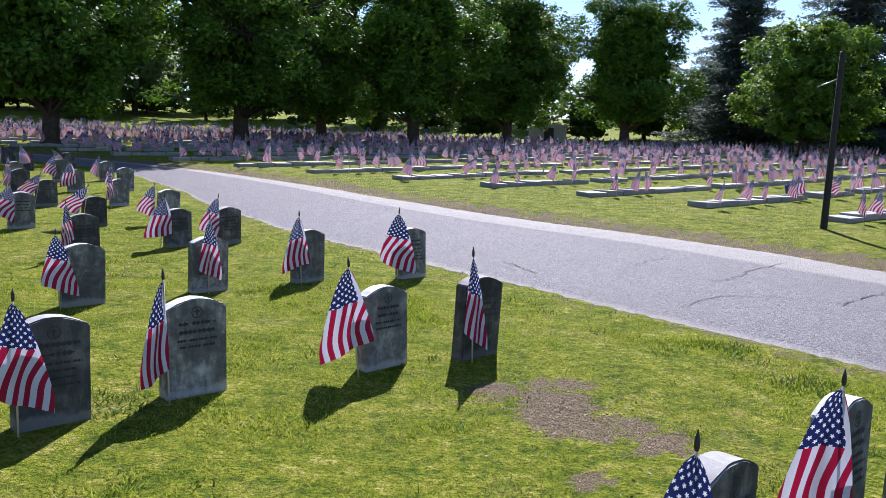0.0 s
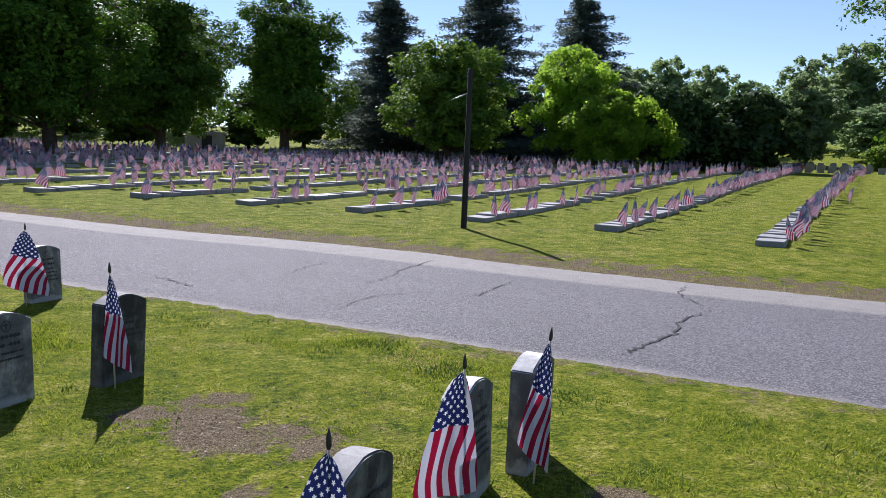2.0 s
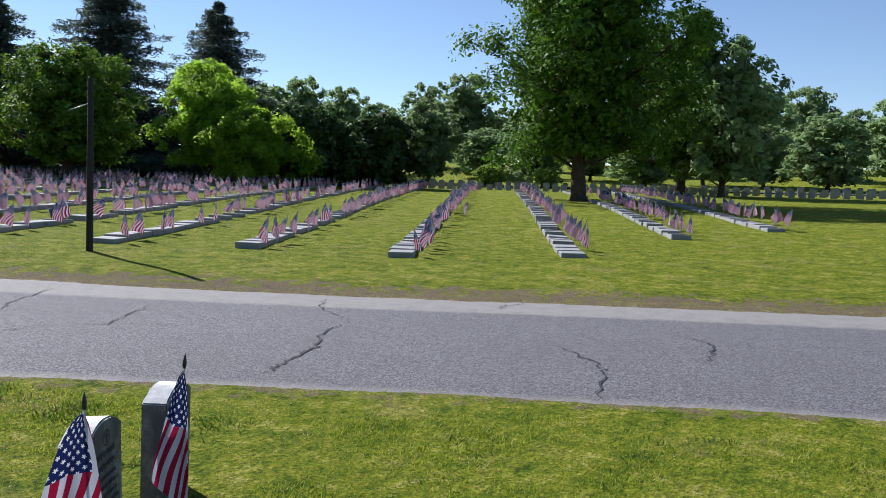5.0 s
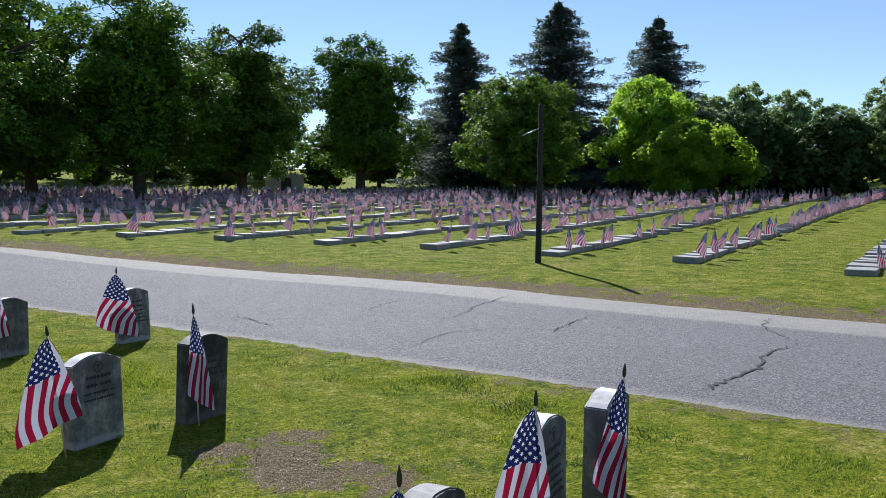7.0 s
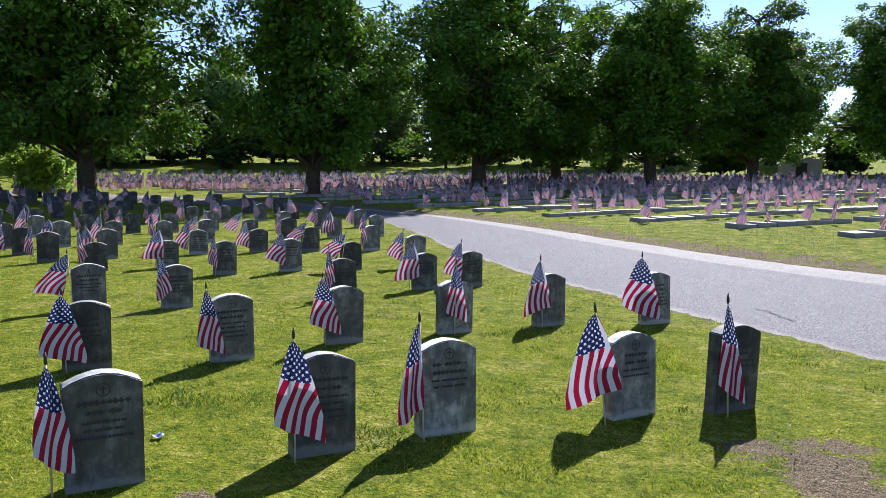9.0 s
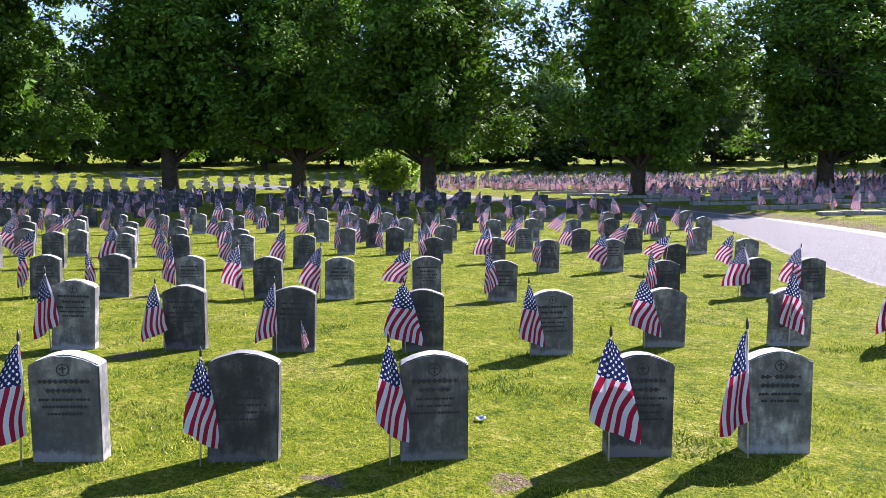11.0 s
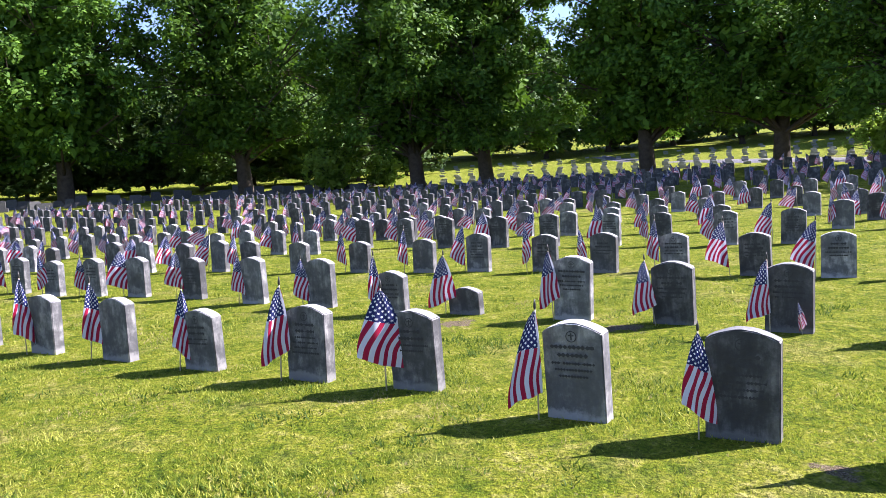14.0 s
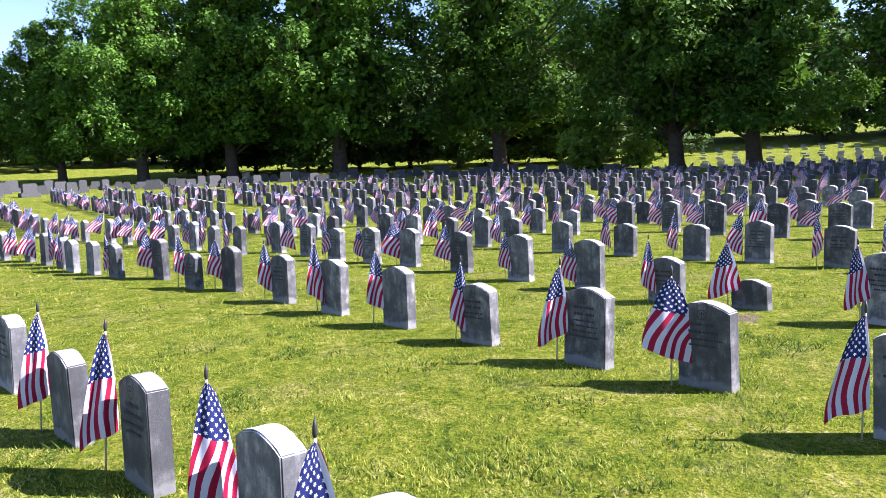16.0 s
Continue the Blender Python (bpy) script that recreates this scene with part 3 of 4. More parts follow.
for row in [
    (-9.14, 1.76, 0.53, -0.14, 0.97, 0.17, 0.46, 0.4), (-10.21, 1.06, 0.65, -0.21, 0.87, 0.28, 0.5, 0.9),
    (-11.17, 0.26, 0.66, -0.17, 0.92, 0.21, 0.46, 1.5), (-12.33, -0.57, 0.63, -0.27, 0.97, 0.29, 0.44, 4.1),
    (-13.22, -1.43, 0.64, -0.2, 1, 0.42, 0.42, 0.5), (-13.86, -2.14, 0.63, -0.27, 0.85, 0.25, 0.6, 4.8), (-14.39, -2.85, 0.6), (-15.31, -3.56, 0.64),
    (-16.15, -4.33, 0.65),
]:
    tended(*row, dv=-0.15)
# the fourth and fifth rows
for row in [
    (-3.37, 12.18, 0.59), (-3.96, 11.61, 0.59), (-6.09, 13.61, 0.54), (-8.31, 16.34, 0.58), (-4.83, 10.44, 0.58), (-7.03, 12.98, 0.62),
    (-9.32, 15.77, 0.55), (-7.91, 12.18, 0.61), (-6.48, 8.8, 0.58), (-7.4, 8.25, 0.61), (-8.19, 7.31, 0.61), (-9.03, 6.74, 0.6),
    (-10.17, 6.22, 0.57), (-10.67, 5.34, 0.62), (-11.44, 4.72, 0.6), (-12.23, 3.89, 0.64),
    (-17.73, 3.99, 0.68), (-16.72, 4.64, 0.69), (-15.68, 5.51, 0.68), (-18.46, 3.14, 0.69), (-15.03, 6.38, 0.69), (-14.17, 7.32, 0.65),
    (-13.31, 7.94, 0.65), (-12.37, 8.69, 0.65), (-11.62, 9.52, 0.65), (-13.78, 13.51, 0.61), (-10.28, 11.69, 0.55), (-9.48, 12.68, 0.53),
    (-10.32, 14.91, 0.56),
]:
    tended(*row)


# ---- the rows further off ----
ROW_START = {-1: -2.0, 0: 1.3, 1: 4.6, 2: 7.6, 3: 10.95, 4: 14.5, 5: 17.8}
ROW_FULL = {0: (-8.0, 9), 1: (-13.6, 9), 2: (-15.2, 9), 3: (-8.0, 5.4), 4: (-12.5, 3.8)}  # stretches set one by one above


def row_v(k, u):
    """Where row k lies across the burial ground at u along it: the rows bend away to the far end."""
    w = min(u, 0)
    return ROW_START.get(k, 17.8 + 3.3 * (k - 5)) + (0.085 if k < 4 else 0.125) * max(w, -26) - 0.003 * max(w, -26) ** 2 + 0.02 * max(u, 0)


far_stones, far_flags = [], []
for k in range(-3, 18):
    u = 9.0
    while u > -60:
        u -= rng.uniform(0.98, 1.28) if u > -12 else rng.uniform(0.76, 1.0)
        v = row_v(k, u) + rng.uniform(-0.12, 0.12)
        if k in ROW_FULL and ROW_FULL[k][0] < u < ROW_FULL[k][1] or rng.random() < (0.08 if k > 3 else 0.03):
            continue
        p = U * u + V * v
        off, half = road_place(p.x, p.y)
        r = p.length
        if off > -half - 1.0 or r > 47 or (k < 0 and u > -12) or p.y < -34 or min((p - q).length for q in STANDING) < 0.75:
            continue
        if r < 28:
            grave(p.x, p.y, cut=r < 12, flagged=rng.random() < 0.95)
        else:
            far_stones.append((p.x, p.y, rng.randrange(6), rng.uniform(-4, 4)))
            if rng.random() < 0.92:
                q = p - U * rng.uniform(0.2, 0.32) - V * 0.1
                far_flags.append((q.x, q.y, rng.randrange(6), 0.9 * facing(q.x, q.y) + rng.uniform(-30, 30)))


def joined(name, items, label, category, mats):
    """Many small far pieces as one object; items: (mesh, matrix)."""
    verts, faces, uvs, mi, base = [], [], [], [], 0
    for me, m, slot in items:
        co = np.empty(len(me.vertices) * 3)
        me.vertices.foreach_get("co", co)
        a = np.array(m)
        verts.append(co.reshape(-1, 3) @ a[:3, :3].T + a[:3, 3])
        layer = me.uv_layers.active
        for f in me.polygons:
            faces.append([v + base for v in f.vertices])
            mi.append(slot)
            for l in f.loop_indices:
                uvs.append(tuple(layer.data[l].uv) if layer else (0, 0))
        base += len(me.vertices)
    me = bpy.data.meshes.new(name)
    me.from_pydata(np.concatenate(verts).tolist(), [], faces)
    for mat in mats:
        me.materials.append(mat)
    me.polygons.foreach_set("material_index", mi)
    me.uv_layers.new(name="uv").data.foreach_set("uv", [c for q in uvs for c in q])
    me.update()
    return tagged(new(name, me), label, category, kind="stuff")


def small_slab():
    n, w, d, hh = 5, W, D, 0.58
    prof = [(-w / 2, -0.05), (w / 2, -0.05)] + [(w / 2 - w * i / n, hh - 0.045 + 0.045 * math.sin(math.pi * (0.1 + 0.8 * i / n))) for i in range(n + 1)]
    m = len(prof)
    verts = [(x, s * d / 2, z) for s in (-1, 1) for x, z in prof]
    faces = [tuple(range(m)), tuple(range(2 * m - 1, m - 1, -1))] + [((i + 1) % m, i, m + i, m + (i + 1) % m) for i in range(m)]
    return mesh_of("small_slab", verts, faces, M_STONE)


def small_cloth(seed):
    r = random.Random(seed)
    verts, uvs, faces = [], [], []
    width, drop, lean, shift, side = r.uniform(0.2, 0.34), r.uniform(0.44, 0.54), r.uniform(0.02, 0.12), r.uniform(0.15, 0.4), r.choice((-1, -1, 1))
    for i in range(5):
        q = i / 4
        for j in range(4):
            p = j / 3
            x, z = hang(q, p, width, drop, lean, shift, side)
            verts.append((x, 0.03 * q * math.sin(4 * p + 2 * q + seed), 0.73 + z))
            uvs.append((q, p * (0.53 + 0.47 * smooth01((q - 0.34) / 0.5))))
    for i in range(4):
        for j in range(3):
            a = i * 4 + j
            faces.append((a, a + 1, a + 5, a + 4))
    me = mesh_of("small_cloth", verts, faces, M_FLAG)
    layer = me.uv_layers.new(name="uv")
    for loop in me.loops:
        layer.data[loop.index].uv = uvs[loop.vertex_index]
    return me


SMALL_SLAB = small_slab()
SMALL_CLOTHS = [small_cloth(i) for i in range(6)]
SMALL_STAFF = mesh_of("small_staff", [(-0.006, 0, 0), (0.006, 0, 0), (0.006, 0, 0.76), (-0.006, 0, 0.76), (0, -0.006, 0), (0, 0.006, 0), (0, 0.006, 0.76), (0, -0.006, 0.76)], [(0, 1, 2, 3), (4, 5, 6, 7)], M_STAFF)


def far_flag_items(places):
    out = []
    for x, y, k, turn in places:
        m = pose(x, y, land_far(x, y), rng.uniform(-6, 6), rng.gauss(0, 8), math.degrees(ROW_TURN) + turn) @ Matrix.Scale(rng.uniform(0.95, 1.12), 4)
        out += [(SMALL_CLOTHS[k % 6], m, 0), (SMALL_STAFF, m, 1)]
    return out


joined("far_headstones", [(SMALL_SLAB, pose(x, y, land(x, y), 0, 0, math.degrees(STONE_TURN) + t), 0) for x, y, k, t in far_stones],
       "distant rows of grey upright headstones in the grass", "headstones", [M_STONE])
joined("far_flags", far_flag_items(far_flags), "distant small striped flags among the headstones", "flags", [M_FLAG, M_STAFF])


# ---- flat markers beyond the road ----
def marker_mesh():
    bm = bmesh.new()
    w, l, z0, z1 = 0.67, 0.58, 0.125, 0.13
    co = [(-w / 2, -l / 2, -0.05), (w / 2, -l / 2, -0.05), (w / 2, l / 2, -0.05), (-w / 2, l / 2, -0.05), (-w / 2, -l / 2, z0), (w / 2, -l / 2, z0), (w / 2, l / 2, z1), (-w / 2, l / 2, z1)]
    v = [bm.verts.new(c) for c in co]
    for f in ((3, 2, 1, 0), (4, 5, 6, 7), (0, 1, 5, 4), (1, 2, 6, 5), (2, 3, 7, 6), (3, 0, 4, 7)):
        bm.faces.new([v[i] for i in f])
    bmesh.ops.bevel(bm, geom=bm.edges[:], offset=0.012, segments=1, affect="EDGES")
    return mesh_bm("grave_marker", bm, M_GRANITE)


MARKER = marker_mesh()
FIELD_U0 = {-3: 27.0, -2: 24.0, -1: 18.6, 0: 17.6, 1: 18.1, 2: 17.8, 3: 17.3, 4: 16.4, 5: 15.4, 6: 14.2, 7: 12.6}
far_markers, far_field_flags = [], []
ROWS_V = {-3: -9.6, -2: -5.81, -1: -2.03, 0: 1.93, 1: 5.6, 2: 8.9, 3: 12.3}
for k in range(-3, 17):
    v0 = ROWS_V.get(k, 12.3 + 3.1 * (k - 3))
    u = FIELD_U0.get(k, 12.6 - 1.4 * (k - 7) if k > 7 else 29)
    n = 0
    while u < 62:
        p = U * (u + 0.35) + V * (v0 + rng.uniform(-0.03, 0.03))
        u += 0.71 if rng.random() > 0.12 else 1.3
        r = p.length
        off, half = road_place(p.x, p.y)
        if r > 66 or off < half + 1.2 or (Vector((40.7 * 1.02, 24)) - p).length < 2.0:
            continue
        m = pose(p.x, p.y, land(p.x, p.y) + rng.uniform(-0.03, 0.015), rng.uniform(-2, 2), rng.uniform(-2, 2), math.degrees(ROW_TURN) + rng.uniform(-2, 2))
        has = rng.random() < (0.74 if r < 27.5 else 0.9)
        f = p + V * rng.uniform(-0.5, -0.36) + U * rng.uniform(-0.2, 0.2)
        if r < 27.5:
            ob = new("grave_marker", MARKER)
            ob.matrix_world = m
            tagged(ob, "low grey granite grave marker block in the grass", "grave marker", "rows of low grave markers")
            if has:
                flag(f.x, f.y, CLOTHS[rng.randrange(9)], 0.7 * facing(f.x, f.y) + rng.uniform(-45, 45), (rng.uniform(-9, 9), rng.gauss(0, 9)), rng.uniform(0.88, 1.02))
        else:
            far_markers.append((MARKER, m, 0))
            if has:
                far_field_flags.append((f.x, f.y, rng.randrange(6), 0.7 * facing(f.x, f.y) + rng.uniform(-45, 45)))
                if rng.random() < 0.35:
                    far_field_flags.append((f.x + rng.uniform(-0.4, 0.4), f.y + rng.uniform(-0.4, 0.4), rng.randrange(6), rng.uniform(-90, 90)))
joined("far_grave_markers", far_markers, "distant rows of low granite grave markers", "grave markers", [M_GRANITE])
joined("far_field_flags", far_flag_items(far_field_flags), "distant small striped flags over the marker field", "flags", [M_FLAG, M_STAFF])


# ---- the dark pole by the road ----
def pole():
    ob = new("utility_pole", None)
    x, y = 8.0, 16.5
    ob.matrix_world = pose(x, y, land(x, y), 0, 0.6, 0)
    tagged(ob, "short dark creosoted wooden pole at the roadside", "pole")
    child("shaft", rod_mesh("shaft", M_POLE, 0, 0, 0, 0, 12, [(-0.1, 0.075), (0.0, 0.072), (1.2, 0.068), (2.4, 0.062), (3.62, 0.058), (3.66, 0.045)]), ob)
    child("bracket", rod_mesh("bracket", M_WIRE, 0.012, 0.012, 0, 0.5, 6), ob, pose(0, 0, 3.12, 0, -114, 0), "thin pale metal bracket")


pole()


# ---- trees ----
def limb(bm, a, b, ra, rb, n=7):
    a, b = Vector(a), Vector(b)
    q = (b - a).to_track_quat("Z", "Y").to_matrix()
    rings = []
    for p, r in ((a, ra), (b, rb)):
        rings.append([bm.verts.new(p + q @ Vector((r * math.cos(2 * math.pi * i / n), r * math.sin(2 * math.pi * i / n), 0))) for i in range(n)])
    for i in range(n):
        bm.faces.new((rings[0][i], rings[0][(i + 1) % n], rings[1][(i + 1) % n], rings[1][i]))


def leaf_mesh(name, centres, normals, size, mat, seed, broad=0.55):
    """Pointed leaf clumps, one folded diamond each, at the centres."""
    g = np.random.default_rng(seed)
    n = len(centres)
    t = g.normal(size=(n, 3))
    nn = normals + 0.6 * g.normal(size=(n, 3))
    nn /= np.linalg.norm(nn, axis=1)[:, None]
    t -= (t * nn).sum(1)[:, None] * nn
    t /= np.linalg.norm(t, axis=1)[:, None]
    b = np.cross(nn, t)
    s = (size * g.uniform(0.6, 1.35, n))[:, None]
    fold = nn * s * 0.16
    vs = np.stack([centres - t * s, centres + b * s * broad + fold, centres + t * s, centres - b * s * broad + fold], 1).reshape(-1, 3)
    me = bpy.data.meshes.new(name)
    me.vertices.add(4 * n)
    me.vertices.foreach_set("co", vs.ravel())
    me.loops.add(4 * n)
    me.loops.foreach_set("vertex_index", np.arange(4 * n, dtype=np.int32))
    me.polygons.add(n)
    me.polygons.foreach_set("loop_start", np.arange(0, 4 * n, 4, dtype=np.int32))
    me.materials.append(mat)
    me.update(calc_edges=True)
    return me


def broadleaf(seed, height, radius, base, n, size, mat, blobs=46, trunk=0.35, droop=0.0, flat=1.0):
    """A trunk with limbs and a crown of leaf clumps round the limbs' ends."""
    g = np.random.default_rng(seed)
    bm = bmesh.new()
    fork = base + (height - base) * 0.22
    rings = [(0, trunk * 1.45), (0.35, trunk * 1.1), (base, trunk * 0.95), (fork, trunk * 0.75), (height * 0.8, trunk * 0.16)]
    pts_ = [Vector((0.15 * math.sin(z * 0.4 + seed), 0.15 * math.cos(z * 0.33 + seed) - 0.15 * math.cos(seed), z)) for z, _ in rings]
    for i in range(len(rings) - 1):
        limb(bm, pts_[i], pts_[i + 1], rings[i][1], rings[i + 1][1], 10)
    centres, normals, sizes, ends = [], [], [], []
    lump = g.uniform(0, 6.28, 3)
    for i in range(blobs * 5):
        f = g.uniform(0.0, 1.0) ** 0.85
        z = base + (height - base) * (0.03 + 0.95 * f)
        a = i * 2.39996 + g.uniform(-0.5, 0.5)
        env = radius * math.sqrt(max(0.05, 1 - ((f - 0.4) / 0.62) ** 2)) * flat
        env *= 1 + 0.13 * math.sin(3 * a + lump[0] + 4 * f) + 0.11 * math.sin(5 * a + lump[1] - 7 * f) + 0.08 * math.sin(13 * f + 2 * a + lump[2])
        rr = env * (0.3 + 0.7 * g.uniform(0, 1) ** 0.55)
        c = np.array((rr * math.cos(a), rr * math.sin(a), z))
        if noise.noise(Vector(c * 2.3 / radius) + Vector((seed, 0, 0))) < -0.22:
            continue  # a gap in the crown
        br = radius * g.uniform(0.09, 0.2) * (0.5 + 0.5 * env / radius)
        if i % 4 == 0:
            start = Vector((0, 0, max(base * 0.85, z - rr * 0.8)))
            mid = start.lerp(Vector(c), 0.5) + Vector((0.06 * rr * math.sin(i), 0.06 * rr * math.cos(i), 0.1 * rr))
            limb(bm, start, mid, trunk * 0.28, trunk * 0.14, 5)
            limb(bm, mid, c, trunk * 0.14, 0.02, 5)
            ends.append(mid)
        elif ends:
            near = min(ends[-12:], key=lambda e: (e - Vector(c)).length)
            limb(bm, near, c, trunk * 0.09, 0.015, 4)
        k = max(5, int(n / (blobs * 5.2) * (br / (radius * 0.14)) ** 1.6))
        d = g.normal(size=(k, 3))
        d /= np.linalg.norm(d, axis=1)[:, None]
        rad = br * g.uniform(0.15, 1.0, k) ** 0.5 * (1 + 0.3 * np.sin(4 * d[:, 0] + 7 * d[:, 1] + i))
        q = d * rad[:, None] * (1.05, 1.05, 0.8)
        q[:, 2] -= (0.25 + droop) * np.hypot(q[:, 0], q[:, 1]) * g.uniform(0, 1, k)
        centres.append(c + q)
        normals.append(0.5 * d + np.array((0.35 * math.cos(a), 0.35 * math.sin(a), 0.75)))
        sizes.append(size * g.uniform(0.7, 1.25, k))
    inner = n // 5  # the shaded heart of the crown
    f, a = g.uniform(0.05, 0.8, inner), g.uniform(0, 6.28, inner)
    rr = 0.58 * radius * np.sin(math.pi * (0.2 + 0.72 * f)) * g.uniform(0, 1, inner) ** 0.5
    centres.append(np.stack([rr * np.cos(a), rr * np.sin(a), base + (height - base) * f], -1))
    normals.append(g.normal(size=(inner, 3)))
    sizes.append(np.full(inner, size * 1.9))
    sizes = np.concatenate(sizes)
    centres, normals = np.concatenate(centres), np.concatenate(normals)
    ok = centres[:, 2] > base * 0.55
    return mesh_bm("trunk", bm, M_BARK, True), leaf_mesh("crown", centres[ok], normals[ok], sizes[ok], mat, seed)


def spruce(seed, height, radius, n, size):
    """A straight stem with whorls of drooping boughs, open towards the top."""
    g = np.random.default_rng(seed)
    bm = bmesh.new()
    limb(bm, (0, 0, 0), (0, 0, height), 0.32, 0.02, 8)
    centres, normals = [], []
    whorls = 30
    for wh in range(whorls):
        f = wh / (whorls - 1)
        z = 1.6 + (height - 1.8) * f
        reach = radius * (1 - f) ** 0.72 * g.uniform(0.8, 1.1) + 0.25
        for bgh in range(8):
            a = bgh * 0.785 + wh * 0.7 + g.uniform(-0.25, 0.25)
            ln = reach * g.uniform(0.5, 1.2)
            z = 1.2 + (height - 1.4) * min(0.99, max(0.0, f + g.uniform(-0.03, 0.03)))
            tip = Vector((ln * math.cos(a), ln * math.sin(a), z - 0.22 * ln + 0.12 * ln * f))
            limb(bm, (0, 0, z + 0.05), tip, 0.05, 0.012, 4)
            k = max(4, int(n / (whorls * 7) * (ln / radius + 0.35)))
            s = g.uniform(0.12, 1.0, k)
            across = g.normal(size=k) * 0.17 * (1 - 0.5 * s) * ln
            px = ln * s * math.cos(a) - across * math.sin(a)
            py = ln * s * math.sin(a) + across * math.cos(a)
            pz = z - 0.2 * ln * s + 0.10 * ln * s**3 - np.abs(g.normal(size=k)) * 0.3
            centres.append(np.stack([px, py, pz], 1))
            normals.append(np.tile((0, 0, 1.0), (k, 1)))
    return mesh_bm("trunk", bm, M_BARK), leaf_mesh("crown", np.concatenate(centres), np.concatenate(normals), size, M_NEEDLE, seed, 0.22)


def tree(meshes, bearing, dist, scale, label, category="tree", spin=0.0, height=None, group=""):
    x, y = dist * math.sin(radians(bearing)), dist * math.cos(radians(bearing))
    ob = new(category.replace(" ", "_"), None)
    ob.matrix_world = pose(x, y, land_far(x, y) - 0.05, 0, 0, spin) @ Matrix.Diagonal((scale, scale, height or scale, 1))
    tagged(ob, label, category, group)
    child("trunk", meshes[0], ob)
    child("crown", meshes[1], ob)
    return ob


LINDEN = [broadleaf(s, 14.0, r, b, 46000, 0.12, M_LEAF, bl, 0.36, 0.25) for s, r, b, bl in ((1, 4.7, 1.7, 50), (2, 5.0, 1.9, 54), (3, 4.2, 1.5, 46), (4, 5.4, 1.8, 58))]
MAPLE = broadleaf(11, 10.5, 4.5, 1.2, 30000, 0.15, M_LEAF_MID, 50, 0.3)
BRIGHT = [broadleaf(21, 10.2, 4.6, 1.4, 30000, 0.14, M_LEAF_LIGHT, 44, 0.28, 0.15), broadleaf(22, 6.2, 4.0, 0.6, 24000, 0.14, M_LEAF_LIGHT, 36, 0.2, 0.2)]
WEEP = [broadleaf(31, 7.5, 4.2, 0.5, 8000, 0.3, M_LEAF_DARK, 40, 0.2, 0.9), broadleaf(32, 6.6, 4.6, 0.4, 8000, 0.3, M_LEAF_DARK, 40, 0.2, 0.9)]
BUSH = broadleaf(41, 2.3, 1.5, 0.15, 2600, 0.12, M_LEAF_BUSH, 30, 0.06)
FAR = [broadleaf(s, 15.0, 5.2, 1.2, 7000, 0.34, M_LEAF_HAZED, 44, 0.3) for s in (51, 52, 53)]
WOOD = [broadleaf(s, 15.0, 5.6, 0.8, 5600, 0.4, M_LEAF_WOOD, 48, 0.3) for s in (61, 62)]
SPRUCE = [spruce(s, 18.0, r, 36000, 0.24) for s, r in ((71, 6.4), (72, 7.4))]

DARK_L = "tall dark green leafy tree with full crown and bare trunk"
for b, d, s, k, spin in ((-2.6, 52, 0.92, 1, 10), (4.2, 58, 0.88, 0, 80), (-14.4, 47, 0.98, 3, 40), (-9.0, 56, 0.9, 2, 20), (-26.6, 42, 0.98, 0, 130), (-41.7, 42, 1.1, 1, 60),
                         (-50.7, 50, 1.2, 3, 10), (-59.4, 52, 1.25, 0, 300), (-70.9, 56, 1.3, 2, 70), (-76.0, 56, 1.28, 1, 30), (-88.0, 65, 1.5, 3, 160), (-99.6, 66, 1.55, 2, 220),
                         (-107, 70, 1.35, 0, 10)):
    tree(LINDEN[k], b, d, s * (1.17 if b > -20 else 1.05), DARK_L, spin=spin, height=s)
for b, d, s, k, spin in ((-113.0, 70, 1.25, 1, 100), (-117.8, 74, 1.0, 2, 190), (-122.5, 76, 0.86, 0, 20)):
    tree(LINDEN[k], b, d, s * 0.98, "lighter green leafy tree at the lawn's edge", spin=spin)
tree(LINDEN[0], 12.7, 66, 1.1, DARK_L, spin=165, height=0.95)
tree(LINDEN[3], 59.4, 46, 1.12, "massive spreading leafy tree on thick trunk among the graves", spin=35)
tree(LINDEN[2], 66.3, 62, 1.0, DARK_L, spin=90)
tree(FAR[1], 69.0, 60, 0.75, "slender thinly leaved tree on the lawn", spin=15)
tree(MAPLE, 24.3, 56, 0.95, height=0.83, label="round dense green tree on short trunk")
tree(BRIGHT[0], 33.0, 60, 0.8, "bright yellow-green young leafy tree", height=0.87)
tree(BRIGHT[1], 36.2, 56, 0.85, height=0.86, label="low spreading bright yellow-green tree")
SPR = "tall dark spruce with drooping layered boughs"
tree(SPRUCE[0], 19.8, 74, 1.15, SPR, "spruce", 10, 0.89)
tree(SPRUCE[1], 26.7, 74, 1.25, SPR, "spruce", 50, 0.99)
tree(SPRUCE[1], 33.6, 76, 1.15, SPR, "spruce", 130, 0.91)
for b, d, s, k in ((39.3, 60, 0.8, 0), (42.3, 62, 0.8, 1), (45.2, 61, 0.76, 0)):
    tree(WEEP[k], b, d, s, "dark weeping tree with foliage down to the grass", spin=b * 9)
for i, (b, d, s) in enumerate(((-82.0, 58, 1.5), (-78.3, 60, 1.05), (-44.3, 46, 1.25), (53, 72, 1.0), (57, 74, 0.9))):
    tree(BUSH, b, d, s, "small rounded light green bush on the lawn", "bush", i * 50)
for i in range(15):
    tree(FAR[i % 3], 36.5 + i * 2.9, 112 + 14 * math.sin(i * 2.3), 0.72 + 0.14 * math.sin(i * 1.7), "distant leafy tree with haze in its leaf colour", spin=i * 67)
